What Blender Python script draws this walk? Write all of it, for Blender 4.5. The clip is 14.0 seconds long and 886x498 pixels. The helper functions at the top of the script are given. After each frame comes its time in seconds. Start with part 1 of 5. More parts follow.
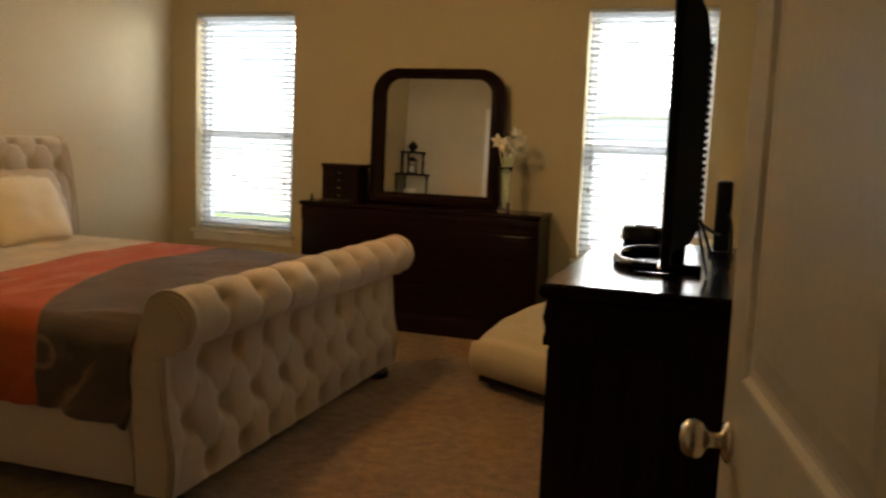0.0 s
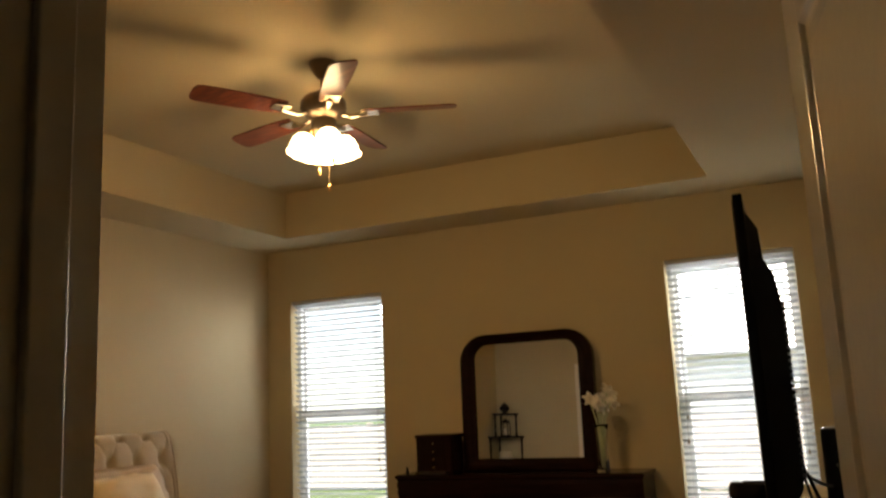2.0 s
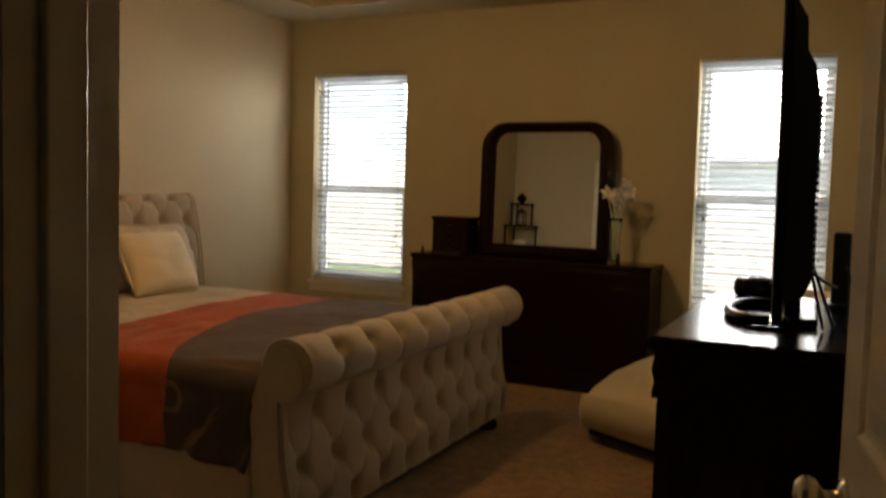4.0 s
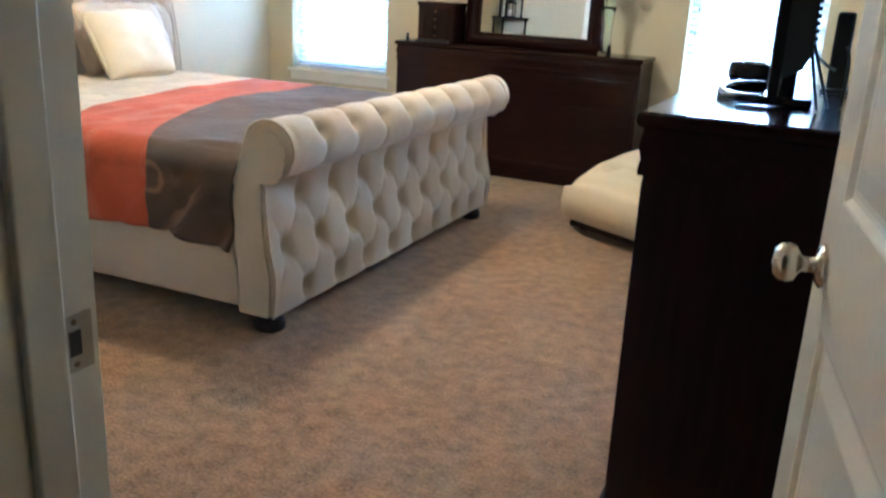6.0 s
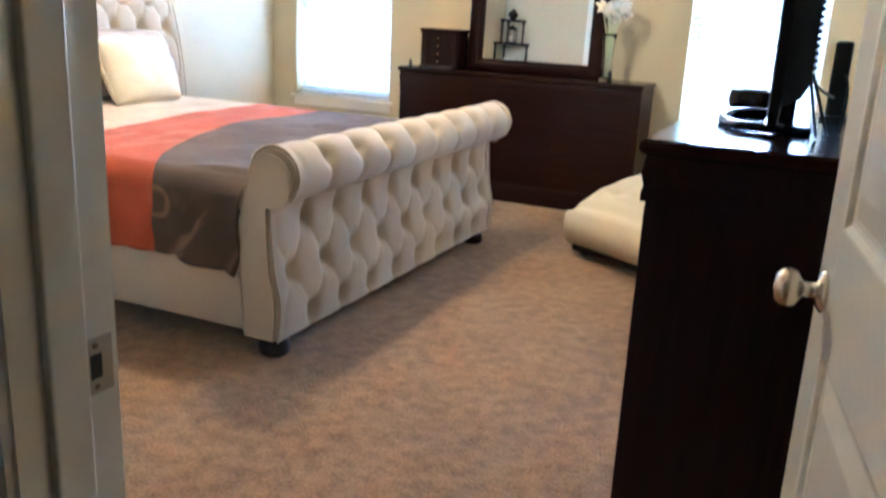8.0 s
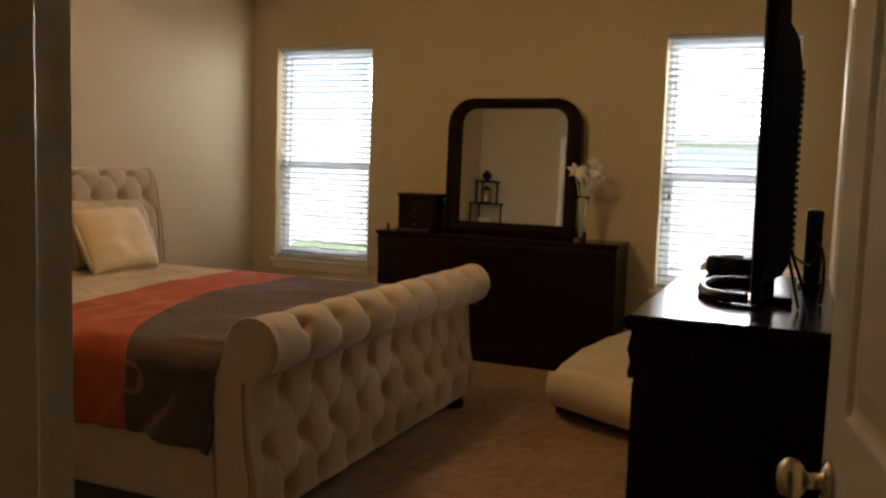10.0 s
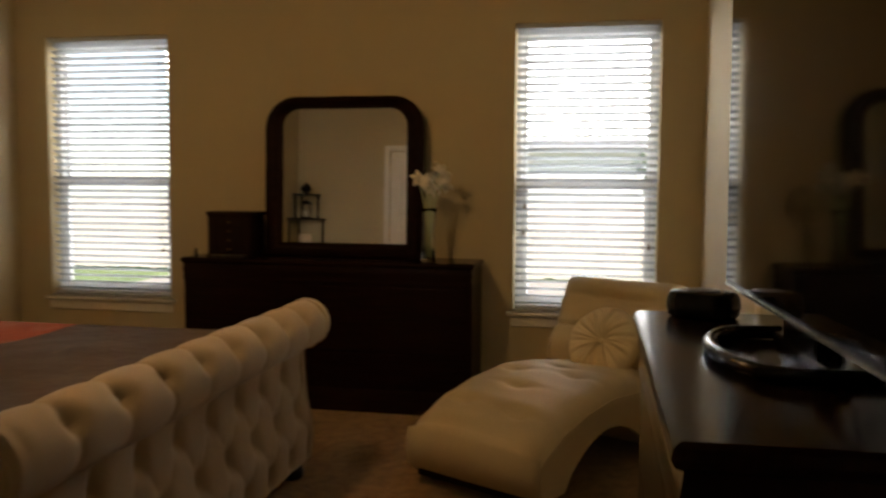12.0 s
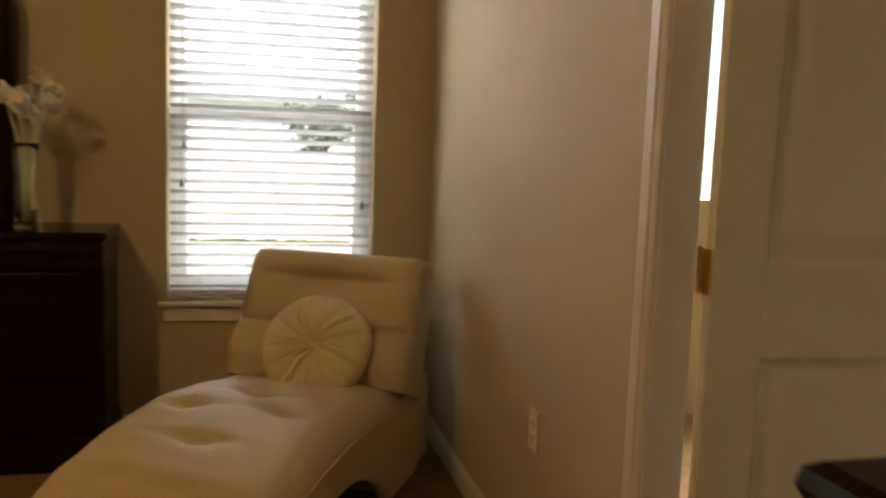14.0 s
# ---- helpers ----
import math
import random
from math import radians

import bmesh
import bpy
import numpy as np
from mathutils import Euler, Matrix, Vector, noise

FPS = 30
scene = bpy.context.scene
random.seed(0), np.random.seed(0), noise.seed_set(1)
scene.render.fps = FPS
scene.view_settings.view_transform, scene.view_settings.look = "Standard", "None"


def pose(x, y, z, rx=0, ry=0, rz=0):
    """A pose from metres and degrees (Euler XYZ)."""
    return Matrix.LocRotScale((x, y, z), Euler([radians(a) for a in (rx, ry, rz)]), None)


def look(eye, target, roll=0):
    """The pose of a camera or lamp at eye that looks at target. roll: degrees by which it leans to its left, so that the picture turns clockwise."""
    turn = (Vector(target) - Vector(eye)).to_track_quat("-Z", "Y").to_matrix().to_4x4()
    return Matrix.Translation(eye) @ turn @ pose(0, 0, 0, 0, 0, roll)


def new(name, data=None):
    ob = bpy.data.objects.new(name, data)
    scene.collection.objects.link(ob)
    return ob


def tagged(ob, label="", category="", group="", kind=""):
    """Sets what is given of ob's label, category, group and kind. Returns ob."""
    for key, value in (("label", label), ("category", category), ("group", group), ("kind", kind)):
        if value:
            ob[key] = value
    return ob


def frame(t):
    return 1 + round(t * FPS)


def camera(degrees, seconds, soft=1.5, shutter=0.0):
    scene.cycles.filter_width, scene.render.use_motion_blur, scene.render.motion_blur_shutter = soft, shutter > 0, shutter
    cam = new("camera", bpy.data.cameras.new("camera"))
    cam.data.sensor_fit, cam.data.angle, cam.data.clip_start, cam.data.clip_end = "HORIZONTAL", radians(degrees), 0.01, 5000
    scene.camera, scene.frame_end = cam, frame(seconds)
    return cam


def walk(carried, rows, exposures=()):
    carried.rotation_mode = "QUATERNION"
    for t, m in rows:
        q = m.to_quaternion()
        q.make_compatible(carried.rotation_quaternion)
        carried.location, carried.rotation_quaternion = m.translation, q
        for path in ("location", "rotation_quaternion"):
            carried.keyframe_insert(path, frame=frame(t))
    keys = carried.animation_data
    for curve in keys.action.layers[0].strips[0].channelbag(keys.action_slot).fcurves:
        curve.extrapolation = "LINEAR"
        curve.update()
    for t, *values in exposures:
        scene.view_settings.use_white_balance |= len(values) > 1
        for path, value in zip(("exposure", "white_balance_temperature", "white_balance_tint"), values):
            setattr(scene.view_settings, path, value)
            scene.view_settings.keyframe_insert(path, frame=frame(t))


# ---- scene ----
cam = camera(55.0, 14.0, 2.4, 0.5)
PATH = [
    (0, (1.242, -0.805, 1.357), (0.6, 1.073, 1.111), 2.3),
    (0.5, (1.254, -0.83, 1.373), (0.467, 0.995, 1.148), 1.2),
    (1, (1.258, -0.843, 1.396), (0.407, 0.966, 1.452), -0.9),
    (1.5, (1.27, -0.854, 1.391), (0.431, 0.946, 1.626), -2.4),
    (2, (1.274, -0.866, 1.397), (0.45, 0.921, 1.755), -2.7),
    (2.5, (1.276, -0.873, 1.395), (0.44, 0.902, 1.783), -2.1),
    (3, (1.273, -0.868, 1.384), (0.417, 0.928, 1.584), -0.9),
    (3.5, (1.263, -0.861, 1.376), (0.393, 0.939, 1.418), 0.4),
    (4, (1.264, -0.853, 1.365), (0.378, 0.935, 1.23), 1.6),
    (6.5, (1.25, -0.818, 1.288), (0.475, 0.89, 0.593), 3.3),
    (7, (1.256, -0.831, 1.28), (0.497, 0.851, 0.508), 3.7),
    (7.5, (1.25, -0.84, 1.29), (0.473, 0.865, 0.591), 3.5),
    (8, (1.252, -0.846, 1.311), (0.441, 0.9, 0.771), 2.9),
    (8.5, (1.261, -0.851, 1.331), (0.43, 0.92, 0.914), 2.0),
    (9, (1.257, -0.846, 1.342), (0.429, 0.947, 1.027), 1.6),
    (11.5, (0.952, -0.348, 1.373), (0.327, 1.549, 1.253), 1.0),
    (12, (0.795, 0.015, 1.348), (0.401, 1.971, 1.199), 0.4),
    (12.5, (0.702, 0.305, 1.346), (0.446, 2.278, 1.139), -0.5),
    (13, (0.561, 0.739, 1.341), (0.411, 2.721, 1.117), 1.1),
    (13.5, (0.512, 1.19, 1.286), (0.7, 3.167, 1.047), 0.7),
    (14, (0.509, 1.53, 1.252), (0.96, 3.464, 1.015), 2.1),
]
EXPOSURES = [(0.0, 2.25, 6200, 8), (0.5, 2.42, 6050, 6), (1.0, 2.15, 6150, 7), (2.0, 1.72, 6600, 10), (4.0, 1.64, 6500, 10), (6.0, 4.2, 3700, 2), (6.5, 4.45, 3500, 1), (7.0, 5.0, 3450, 3), (7.5, 5.0, 3450, 3), (8.0, 4.4, 3850, 6), (8.5, 3.75, 4400, 8), (9.0, 3.05, 5000, 10), (11.0, 1.55, 6500, 12), (12.0, 1.5, 6600, 12), (12.5, 1.74, 6400, 11), (13.0, 2.08, 6300, 10), (13.5, 1.97, 6500, 11), (14.0, 1.88, 6800, 13)]
walk(cam, [(t, look(eye, target, roll)) for t, eye, target, roll in PATH], EXPOSURES)

# ---- world, sun, large lights ----
world = bpy.data.worlds.new("world")
scene.world = world
world.use_nodes = True
wn, wl = world.node_tree.nodes, world.node_tree.links
sky = wn.new("ShaderNodeTexSky")
sky.sky_type = "NISHITA"
sky.sun_disc = False
sky.sun_elevation = radians(48)
sky.sun_rotation = radians(150)
wl.new(sky.outputs[0], wn["Background"].inputs[0])
wn["Background"].inputs[1].default_value = 0.15

sun = new("sun", bpy.data.lights.new("sun", "SUN"))
sun.data.energy, sun.data.angle, sun.data.color = 3.0, radians(0.5), (1.0, 0.95, 0.86)
sun.matrix_world = look((3, -4, 9), (0, 2, 0))


def area(name, eye, target, w, h, power, colour):
    lamp = new(name, bpy.data.lights.new(name, "AREA"))
    lamp.data.shape, lamp.data.size, lamp.data.size_y = "RECTANGLE", w, h
    lamp.data.energy, lamp.data.color = power, colour
    lamp.matrix_world = look(eye, target)
    return lamp


# sky light that falls through the two bedroom windows and the bathroom window
area("window_light_1", (-2.55, 8.3, 2.65), (-2.55, 5.2, 2.35), 2.6, 1.7, 88, (1.0, 0.955, 0.87))
area("window_light_2", (0.61, 8.3, 2.65), (0.61, 5.2, 2.35), 2.6, 1.7, 88, (1.0, 0.955, 0.87))
area("bathroom_window_light", (2.8, 5.9, 2.3), (2.2, 3.6, 0.9), 1.2, 1.0, 90, (1.0, 0.97, 0.92))

# ---- materials ----


def mat(name, colour, rough=0.6, metal=0.0, vary=0.12, scale=3.0, fine=60.0, bump=0.1, bump_scale=None, spec=0.5, coat=0.0, sheen=0.0):
    m = bpy.data.materials.new(name)
    m.use_nodes = True
    n, l = m.node_tree.nodes, m.node_tree.links
    b = n["Principled BSDF"]
    co = n.new("ShaderNodeTexCoord")
    n1, n2 = n.new("ShaderNodeTexNoise"), n.new("ShaderNodeTexNoise")
    n1.inputs["Scale"].default_value, n2.inputs["Scale"].default_value = scale, fine
    n1.inputs["Detail"].default_value, n2.inputs["Detail"].default_value = 4, 3
    for k in (n1, n2):
        l.new(co.outputs["Object"], k.inputs["Vector"])
    mix = n.new("ShaderNodeMath")
    mix.operation = "MULTIPLY_ADD"
    l.new(n1.outputs["Fac"], mix.inputs[0])
    mix.inputs[1].default_value = 0.6
    half = n.new("ShaderNodeMath")
    half.operation = "MULTIPLY"
    half.inputs[1].default_value = 0.4
    l.new(n2.outputs["Fac"], half.inputs[0])
    l.new(half.outputs[0], mix.inputs[2])
    ramp = n.new("ShaderNodeValToRGB")
    e = ramp.color_ramp.elements
    e[0].position, e[1].position = 0.3, 0.7
    e[0].color = (*[c * (1 - vary) for c in colour], 1)
    e[1].color = (*[min(1, c * (1 + vary)) for c in colour], 1)
    l.new(mix.outputs[0], ramp.inputs[0])
    l.new(ramp.outputs[0], b.inputs["Base Color"])
    b.inputs["Roughness"].default_value, b.inputs["Metallic"].default_value = rough, metal
    b.inputs["Specular IOR Level"].default_value = spec
    b.inputs["Coat Weight"].default_value = coat
    b.inputs["Sheen Weight"].default_value = sheen
    if bump:
        bp = n.new("ShaderNodeBump")
        bp.inputs["Strength"].default_value, bp.inputs["Distance"].default_value = bump, 0.01
        src = n2
        if bump_scale:
            src = n.new("ShaderNodeTexNoise")
            src.inputs["Scale"].default_value, src.inputs["Detail"].default_value = bump_scale, 4
            l.new(co.outputs["Object"], src.inputs["Vector"])
        l.new(src.outputs["Fac"], bp.inputs["Height"])
        l.new(bp.outputs[0], b.inputs["Normal"])
    return m


def glow(name, colour, strength):
    m = bpy.data.materials.new(name)
    m.use_nodes = True
    b = m.node_tree.nodes["Principled BSDF"]
    b.inputs["Base Color"].default_value = (*colour, 1)
    b.inputs["Emission Color"].default_value = (*colour, 1)
    b.inputs["Emission Strength"].default_value = strength
    b.inputs["Roughness"].default_value = 0.3
    return m


def clear_glass(name, tint=(1, 1, 1), rough=0.0):
    m = bpy.data.materials.new(name)
    m.use_nodes = True
    b = m.node_tree.nodes["Principled BSDF"]
    b.inputs["Base Color"].default_value = (*tint, 1)
    b.inputs["Transmission Weight"].default_value = 1.0
    b.inputs["Roughness"].default_value = rough
    b.inputs["IOR"].default_value = 1.30
    return m


def wood_mat(name, dark, light, rough, coat, stretch=(1.2, 14, 14)):
    m = bpy.data.materials.new(name)
    m.use_nodes = True
    n, l = m.node_tree.nodes, m.node_tree.links
    b = n["Principled BSDF"]
    co, mp, ns = n.new("ShaderNodeTexCoord"), n.new("ShaderNodeMapping"), n.new("ShaderNodeTexNoise")
    mp.inputs["Scale"].default_value = stretch
    ns.inputs["Scale"].default_value, ns.inputs["Detail"].default_value, ns.inputs["Distortion"].default_value = 3.0, 8, 0.6
    l.new(co.outputs["Object"], mp.inputs[0])
    l.new(mp.outputs[0], ns.inputs["Vector"])
    ramp = n.new("ShaderNodeValToRGB")
    e = ramp.color_ramp.elements
    e[0].position, e[1].position = 0.35, 0.68
    e[0].color, e[1].color = (*dark, 1), (*light, 1)
    l.new(ns.outputs["Fac"], ramp.inputs[0])
    l.new(ramp.outputs[0], b.inputs["Base Color"])
    rr = n.new("ShaderNodeMapRange")
    rr.inputs["To Min"].default_value, rr.inputs["To Max"].default_value = rough * 0.95, rough * 1.08
    l.new(ns.outputs["Fac"], rr.inputs["Value"])
    l.new(rr.outputs[0], b.inputs["Roughness"])
    b.inputs["Specular IOR Level"].default_value = 0.16
    b.inputs["Coat Weight"].default_value, b.inputs["Coat Roughness"].default_value = coat, 0.12
    bp = n.new("ShaderNodeBump")
    bp.inputs["Strength"].default_value, bp.inputs["Distance"].default_value = 0.02, 0.0004
    l.new(ns.outputs["Fac"], bp.inputs["Height"])
    l.new(bp.outputs[0], b.inputs["Normal"])
    return m


def carpet_mat():
    m = bpy.data.materials.new("carpet")
    m.use_nodes = True
    n, l = m.node_tree.nodes, m.node_tree.links
    b = n["Principled BSDF"]
    co = n.new("ShaderNodeTexCoord")
    patch, tuft, big = (n.new("ShaderNodeTexNoise") for _ in range(3))
    for k, s, d in ((patch, 16.0, 6), (tuft, 95.0, 3), (big, 2.6, 3)):
        k.inputs["Scale"].default_value, k.inputs["Detail"].default_value = s, d
        l.new(co.outputs["Object"], k.inputs["Vector"])
    add = n.new("ShaderNodeMath")
    add.operation = "MULTIPLY_ADD"
    l.new(patch.outputs["Fac"], add.inputs[0])
    add.inputs[1].default_value = 0.40
    sub = n.new("ShaderNodeMath")
    sub.operation = "MULTIPLY_ADD"
    sub.inputs[1].default_value = 0.50
    l.new(tuft.outputs["Fac"], sub.inputs[0])
    sc = n.new("ShaderNodeMath")
    sc.operation = "MULTIPLY"
    sc.inputs[1].default_value = 0.18
    l.new(big.outputs["Fac"], sc.inputs[0])
    l.new(sc.outputs[0], sub.inputs[2])
    l.new(sub.outputs[0], add.inputs[2])
    ramp = n.new("ShaderNodeValToRGB")
    e = ramp.color_ramp.elements
    e[0].position, e[1].position = 0.39, 0.66
    e[0].color, e[1].color = (0.110, 0.060, 0.022, 1), (0.35, 0.212, 0.086, 1)
    l.new(add.outputs[0], ramp.inputs[0])
    l.new(ramp.outputs[0], b.inputs["Base Color"])
    b.inputs["Roughness"].default_value = 1.0
    b.inputs["Specular IOR Level"].default_value = 0.1
    b.inputs["Sheen Weight"].default_value = 0.25
    bp = n.new("ShaderNodeBump")
    bp.inputs["Strength"].default_value, bp.inputs["Distance"].default_value = 0.9, 0.012
    l.new(add.outputs[0], bp.inputs["Height"])
    l.new(bp.outputs[0], b.inputs["Normal"])
    return m


def printed_cloth(name, base, ink, amount, low, high, scale, marks=()):
    """Cotton with a large blurred leaf print. marks: printed leaves on the near side, each (x, z, length, width, tilt, hollow)."""
    m = bpy.data.materials.new(name)
    m.use_nodes = True
    n, l = m.node_tree.nodes, m.node_tree.links
    b = n["Principled BSDF"]
    co, mp, ns, sh = n.new("ShaderNodeTexCoord"), n.new("ShaderNodeMapping"), n.new("ShaderNodeTexNoise"), n.new("ShaderNodeTexNoise")
    mp.inputs["Scale"].default_value = (2.6, 1.0, 1.3)
    mp.inputs["Rotation"].default_value = (0.3, 0.5, 0.7)
    ns.inputs["Scale"].default_value, ns.inputs["Detail"].default_value, ns.inputs["Distortion"].default_value = scale, 4, 2.2
    sh.inputs["Scale"].default_value, sh.inputs["Detail"].default_value = 5.0, 4
    l.new(co.outputs["Object"], mp.inputs[0])
    l.new(mp.outputs[0], ns.inputs["Vector"])
    l.new(co.outputs["Object"], sh.inputs["Vector"])
    pr = n.new("ShaderNodeMapRange")
    pr.inputs["From Min"].default_value, pr.inputs["From Max"].default_value = low, high
    pr.inputs["To Max"].default_value = amount
    l.new(ns.outputs["Fac"], pr.inputs["Value"])
    ink_mask = pr.outputs[0]
    for x, z, length, width, tilt, hollow in marks:
        place = n.new("ShaderNodeMapping")
        place.vector_type = "TEXTURE"
        place.inputs["Location"].default_value = (x, -1.08, z)
        place.inputs["Rotation"].default_value = (0, tilt, 0)
        place.inputs["Scale"].default_value = (length, 0.16, width)
        wob = n.new("ShaderNodeVectorMath")
        wob.operation = "MULTIPLY_ADD"
        wob.inputs[1].default_value = (0.10, 0.0, 0.10)
        l.new(sh.outputs["Color"], wob.inputs[0])
        l.new(co.outputs["Object"], wob.inputs[2])
        l.new(wob.outputs[0], place.inputs[0])
        far = n.new("ShaderNodeVectorMath")
        far.operation = "LENGTH"
        l.new(place.outputs[0], far.inputs[0])
        edge = n.new("ShaderNodeValToRGB")
        el = edge.color_ramp.elements
        el[0].position, el[0].color = (0.55, (0, 0, 0, 1)) if hollow else (0.3, (0.75, 0.75, 0.75, 1))
        el[1].position, el[1].color = 1.0, (0, 0, 0, 1)
        if hollow:
            top = el.new(0.8)
            top.color = (0.8, 0.8, 0.8, 1)
        l.new(far.outputs["Value"], edge.inputs[0])
        most = n.new("ShaderNodeMath")
        most.operation = "MAXIMUM"
        l.new(ink_mask, most.inputs[0])
        l.new(edge.outputs[0], most.inputs[1])
        ink_mask = most.outputs[0]
    var = n.new("ShaderNodeValToRGB")
    e = var.color_ramp.elements
    e[0].position, e[1].position = 0.3, 0.7
    e[0].color, e[1].color = (*[c * 0.82 for c in base], 1), (*[c * 1.15 for c in base], 1)
    l.new(sh.outputs["Fac"], var.inputs[0])
    mix = n.new("ShaderNodeMix")
    mix.data_type = "RGBA"
    l.new(ink_mask, mix.inputs[0])
    l.new(var.outputs[0], mix.inputs[6])
    mix.inputs[7].default_value = (*ink, 1)
    l.new(mix.outputs[2], b.inputs["Base Color"])
    b.inputs["Roughness"].default_value = 0.8
    b.inputs["Specular IOR Level"].default_value = 0.15
    b.inputs["Sheen Weight"].default_value = 0.05
    wv = n.new("ShaderNodeTexNoise")
    wv.inputs["Scale"].default_value, wv.inputs["Detail"].default_value = 16.0, 5
    l.new(co.outputs["Object"], wv.inputs["Vector"])
    bp = n.new("ShaderNodeBump")
    bp.inputs["Strength"].default_value, bp.inputs["Distance"].default_value = 0.35, 0.02
    l.new(wv.outputs["Fac"], bp.inputs["Height"])
    l.new(bp.outputs[0], b.inputs["Normal"])
    return m


WALL = mat("wall_paint", (0.54, 0.46, 0.295), 0.75, vary=0.03, scale=1.2, fine=220, bump=0.12, spec=0.3)
CEIL = mat("ceiling_paint", (0.53, 0.455, 0.285), 0.85, vary=0.03, scale=1.0, fine=160, bump=0.2, spec=0.2)
TRIM = mat("white_trim_paint", (0.74, 0.70, 0.60), 0.28, vary=0.03, scale=2, fine=40, bump=0.03)
DOORP = mat("white_door_paint", (0.74, 0.69, 0.58), 0.22, vary=0.03, scale=2, fine=50, bump=0.04)
VINYL = mat("white_vinyl", (0.78, 0.8, 0.8), 0.35, vary=0.02, bump=0)
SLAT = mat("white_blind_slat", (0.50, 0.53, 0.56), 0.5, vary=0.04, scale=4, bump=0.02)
CARPET = carpet_mat()
LINEN = mat("cream_upholstery", (0.47, 0.385, 0.268), 0.85, vary=0.06, scale=5, fine=260, bump=0.25, sheen=0.3, spec=0.2)
LEATHER = mat("ivory_leather", (0.55, 0.46, 0.295), 0.5, vary=0.06, scale=4, fine=70, bump=0.12, bump_scale=180)
CHERRY = wood_mat("dark_cherry_wood", (0.011, 0.0048, 0.004), (0.018, 0.0065, 0.005), 0.17, 0.0)
CHERRY_V = wood_mat("dark_cherry_wood_upright", (0.011, 0.0048, 0.004), (0.018, 0.0065, 0.005), 0.25, 0.0, (14, 14, 1.2))
BLACKW = wood_mat("black_wood", (0.008, 0.005, 0.004), (0.02, 0.012, 0.010), 0.4, 0.2)
FANWOOD = wood_mat("fan_blade_wood", (0.07, 0.018, 0.010), (0.17, 0.05, 0.025), 0.35, 0.3)
NICKEL = mat("brushed_nickel", (0.62, 0.56, 0.46), 0.25, 1.0, vary=0.05, bump=0)
BRONZE = mat("antique_pewter", (0.20, 0.15, 0.10), 0.35, 0.9, vary=0.1, bump=0)
PLATE = mat("dull_nickel_plate", (0.44, 0.39, 0.31), 0.5, 0.6, vary=0.08, bump=0)
BRASS = mat("brass", (0.75, 0.52, 0.22), 0.3, 1.0, vary=0.05, bump=0)
BLACKP = mat("black_plastic", (0.012, 0.012, 0.013), 0.35, vary=0.1, bump=0)
GLOSSP = mat("gloss_black_plastic", (0.008, 0.008, 0.009), 0.22, vary=0.05, bump=0, spec=0.25)
SCREEN = mat("tv_screen", (0.006, 0.006, 0.007), 0.05, vary=0.02, bump=0, spec=0.3)
MIRROR = mat("mirror_silver", (0.78, 0.77, 0.71), 0.01, 1.0, vary=0.0, bump=0)
GLASS = clear_glass("window_glass")
VASEG = clear_glass("vase_glass", (0.95, 0.97, 0.95))
SHADE = glow("frosted_shade_lit", (1.0, 0.72, 0.38), 5.0)
CREAMCLOTH = printed_cloth("cream_comforter_cloth", (0.55, 0.46, 0.33), (0.34, 0.25, 0.13), 0.6, 0.60, 0.68, 1.8)
RUSTCLOTH = printed_cloth("rust_comforter_cloth", (0.38, 0.078, 0.018), (0.46, 0.20, 0.12), 0.5, 0.54, 0.68, 1.5)
GREYCLOTH = printed_cloth("grey_brown_comforter_cloth", (0.090, 0.064, 0.046), (0.27, 0.17, 0.095), 0.25, 0.60, 0.70, 1.2,
                          [(2.15, 0.60, 0.085, 0.06, 0.5, True), (2.28, 0.46, 0.16, 0.022, -0.65, False), (2.33, 0.50, 0.13, 0.016, -0.95, False), (2.24, 0.40, 0.10, 0.014, -0.3, False)])
SHEET = mat("white_sheet", (0.7, 0.68, 0.64), 0.8, vary=0.04, bump=0.1)
PILLOW = mat("cream_pillow", (0.72, 0.62, 0.43), 0.75, vary=0.05, scale=6, fine=180, bump=0.2, sheen=0.2)
SHAM = mat("tan_pillow_sham", (0.55, 0.44, 0.31), 0.75, vary=0.12, scale=9, fine=160, bump=0.2)
PETAL = mat("white_silk_petal", (0.82, 0.78, 0.66), 0.7, vary=0.05, bump=0.05)
STEM = mat("green_stem", (0.50, 0.55, 0.32), 0.6, vary=0.15, bump=0)
CANDLE = mat("ivory_candle", (0.8, 0.72, 0.55), 0.5, vary=0.03, bump=0)
FENCEW = mat("weathered_fence_wood", (0.56, 0.48, 0.40), 0.85, vary=0.2, scale=2, fine=30)
GRASS = mat("lawn_grass", (0.12, 0.16, 0.05), 0.95, vary=0.3, scale=1.5, fine=40, bump=0.5)
LEAF = mat("tree_leaf", (0.12, 0.145, 0.10), 0.7, vary=0.35, scale=2, fine=20, bump=0)
BARK = mat("bark", (0.12, 0.08, 0.05), 0.9, vary=0.3, fine=25)
CONCRETE = mat("patio_concrete", (0.30, 0.26, 0.21), 0.9, vary=0.1, scale=2, fine=60)
STUCCO = mat("pale_house_wall", (0.66, 0.63, 0.58), 0.9, vary=0.06)
ROOFT = mat("grey_roof_shingle", (0.26, 0.25, 0.24), 0.9, vary=0.2, fine=30)
WMETAL = mat("white_painted_metal", (0.75, 0.75, 0.73), 0.4, vary=0.04, bump=0)

# ---- building helpers ----


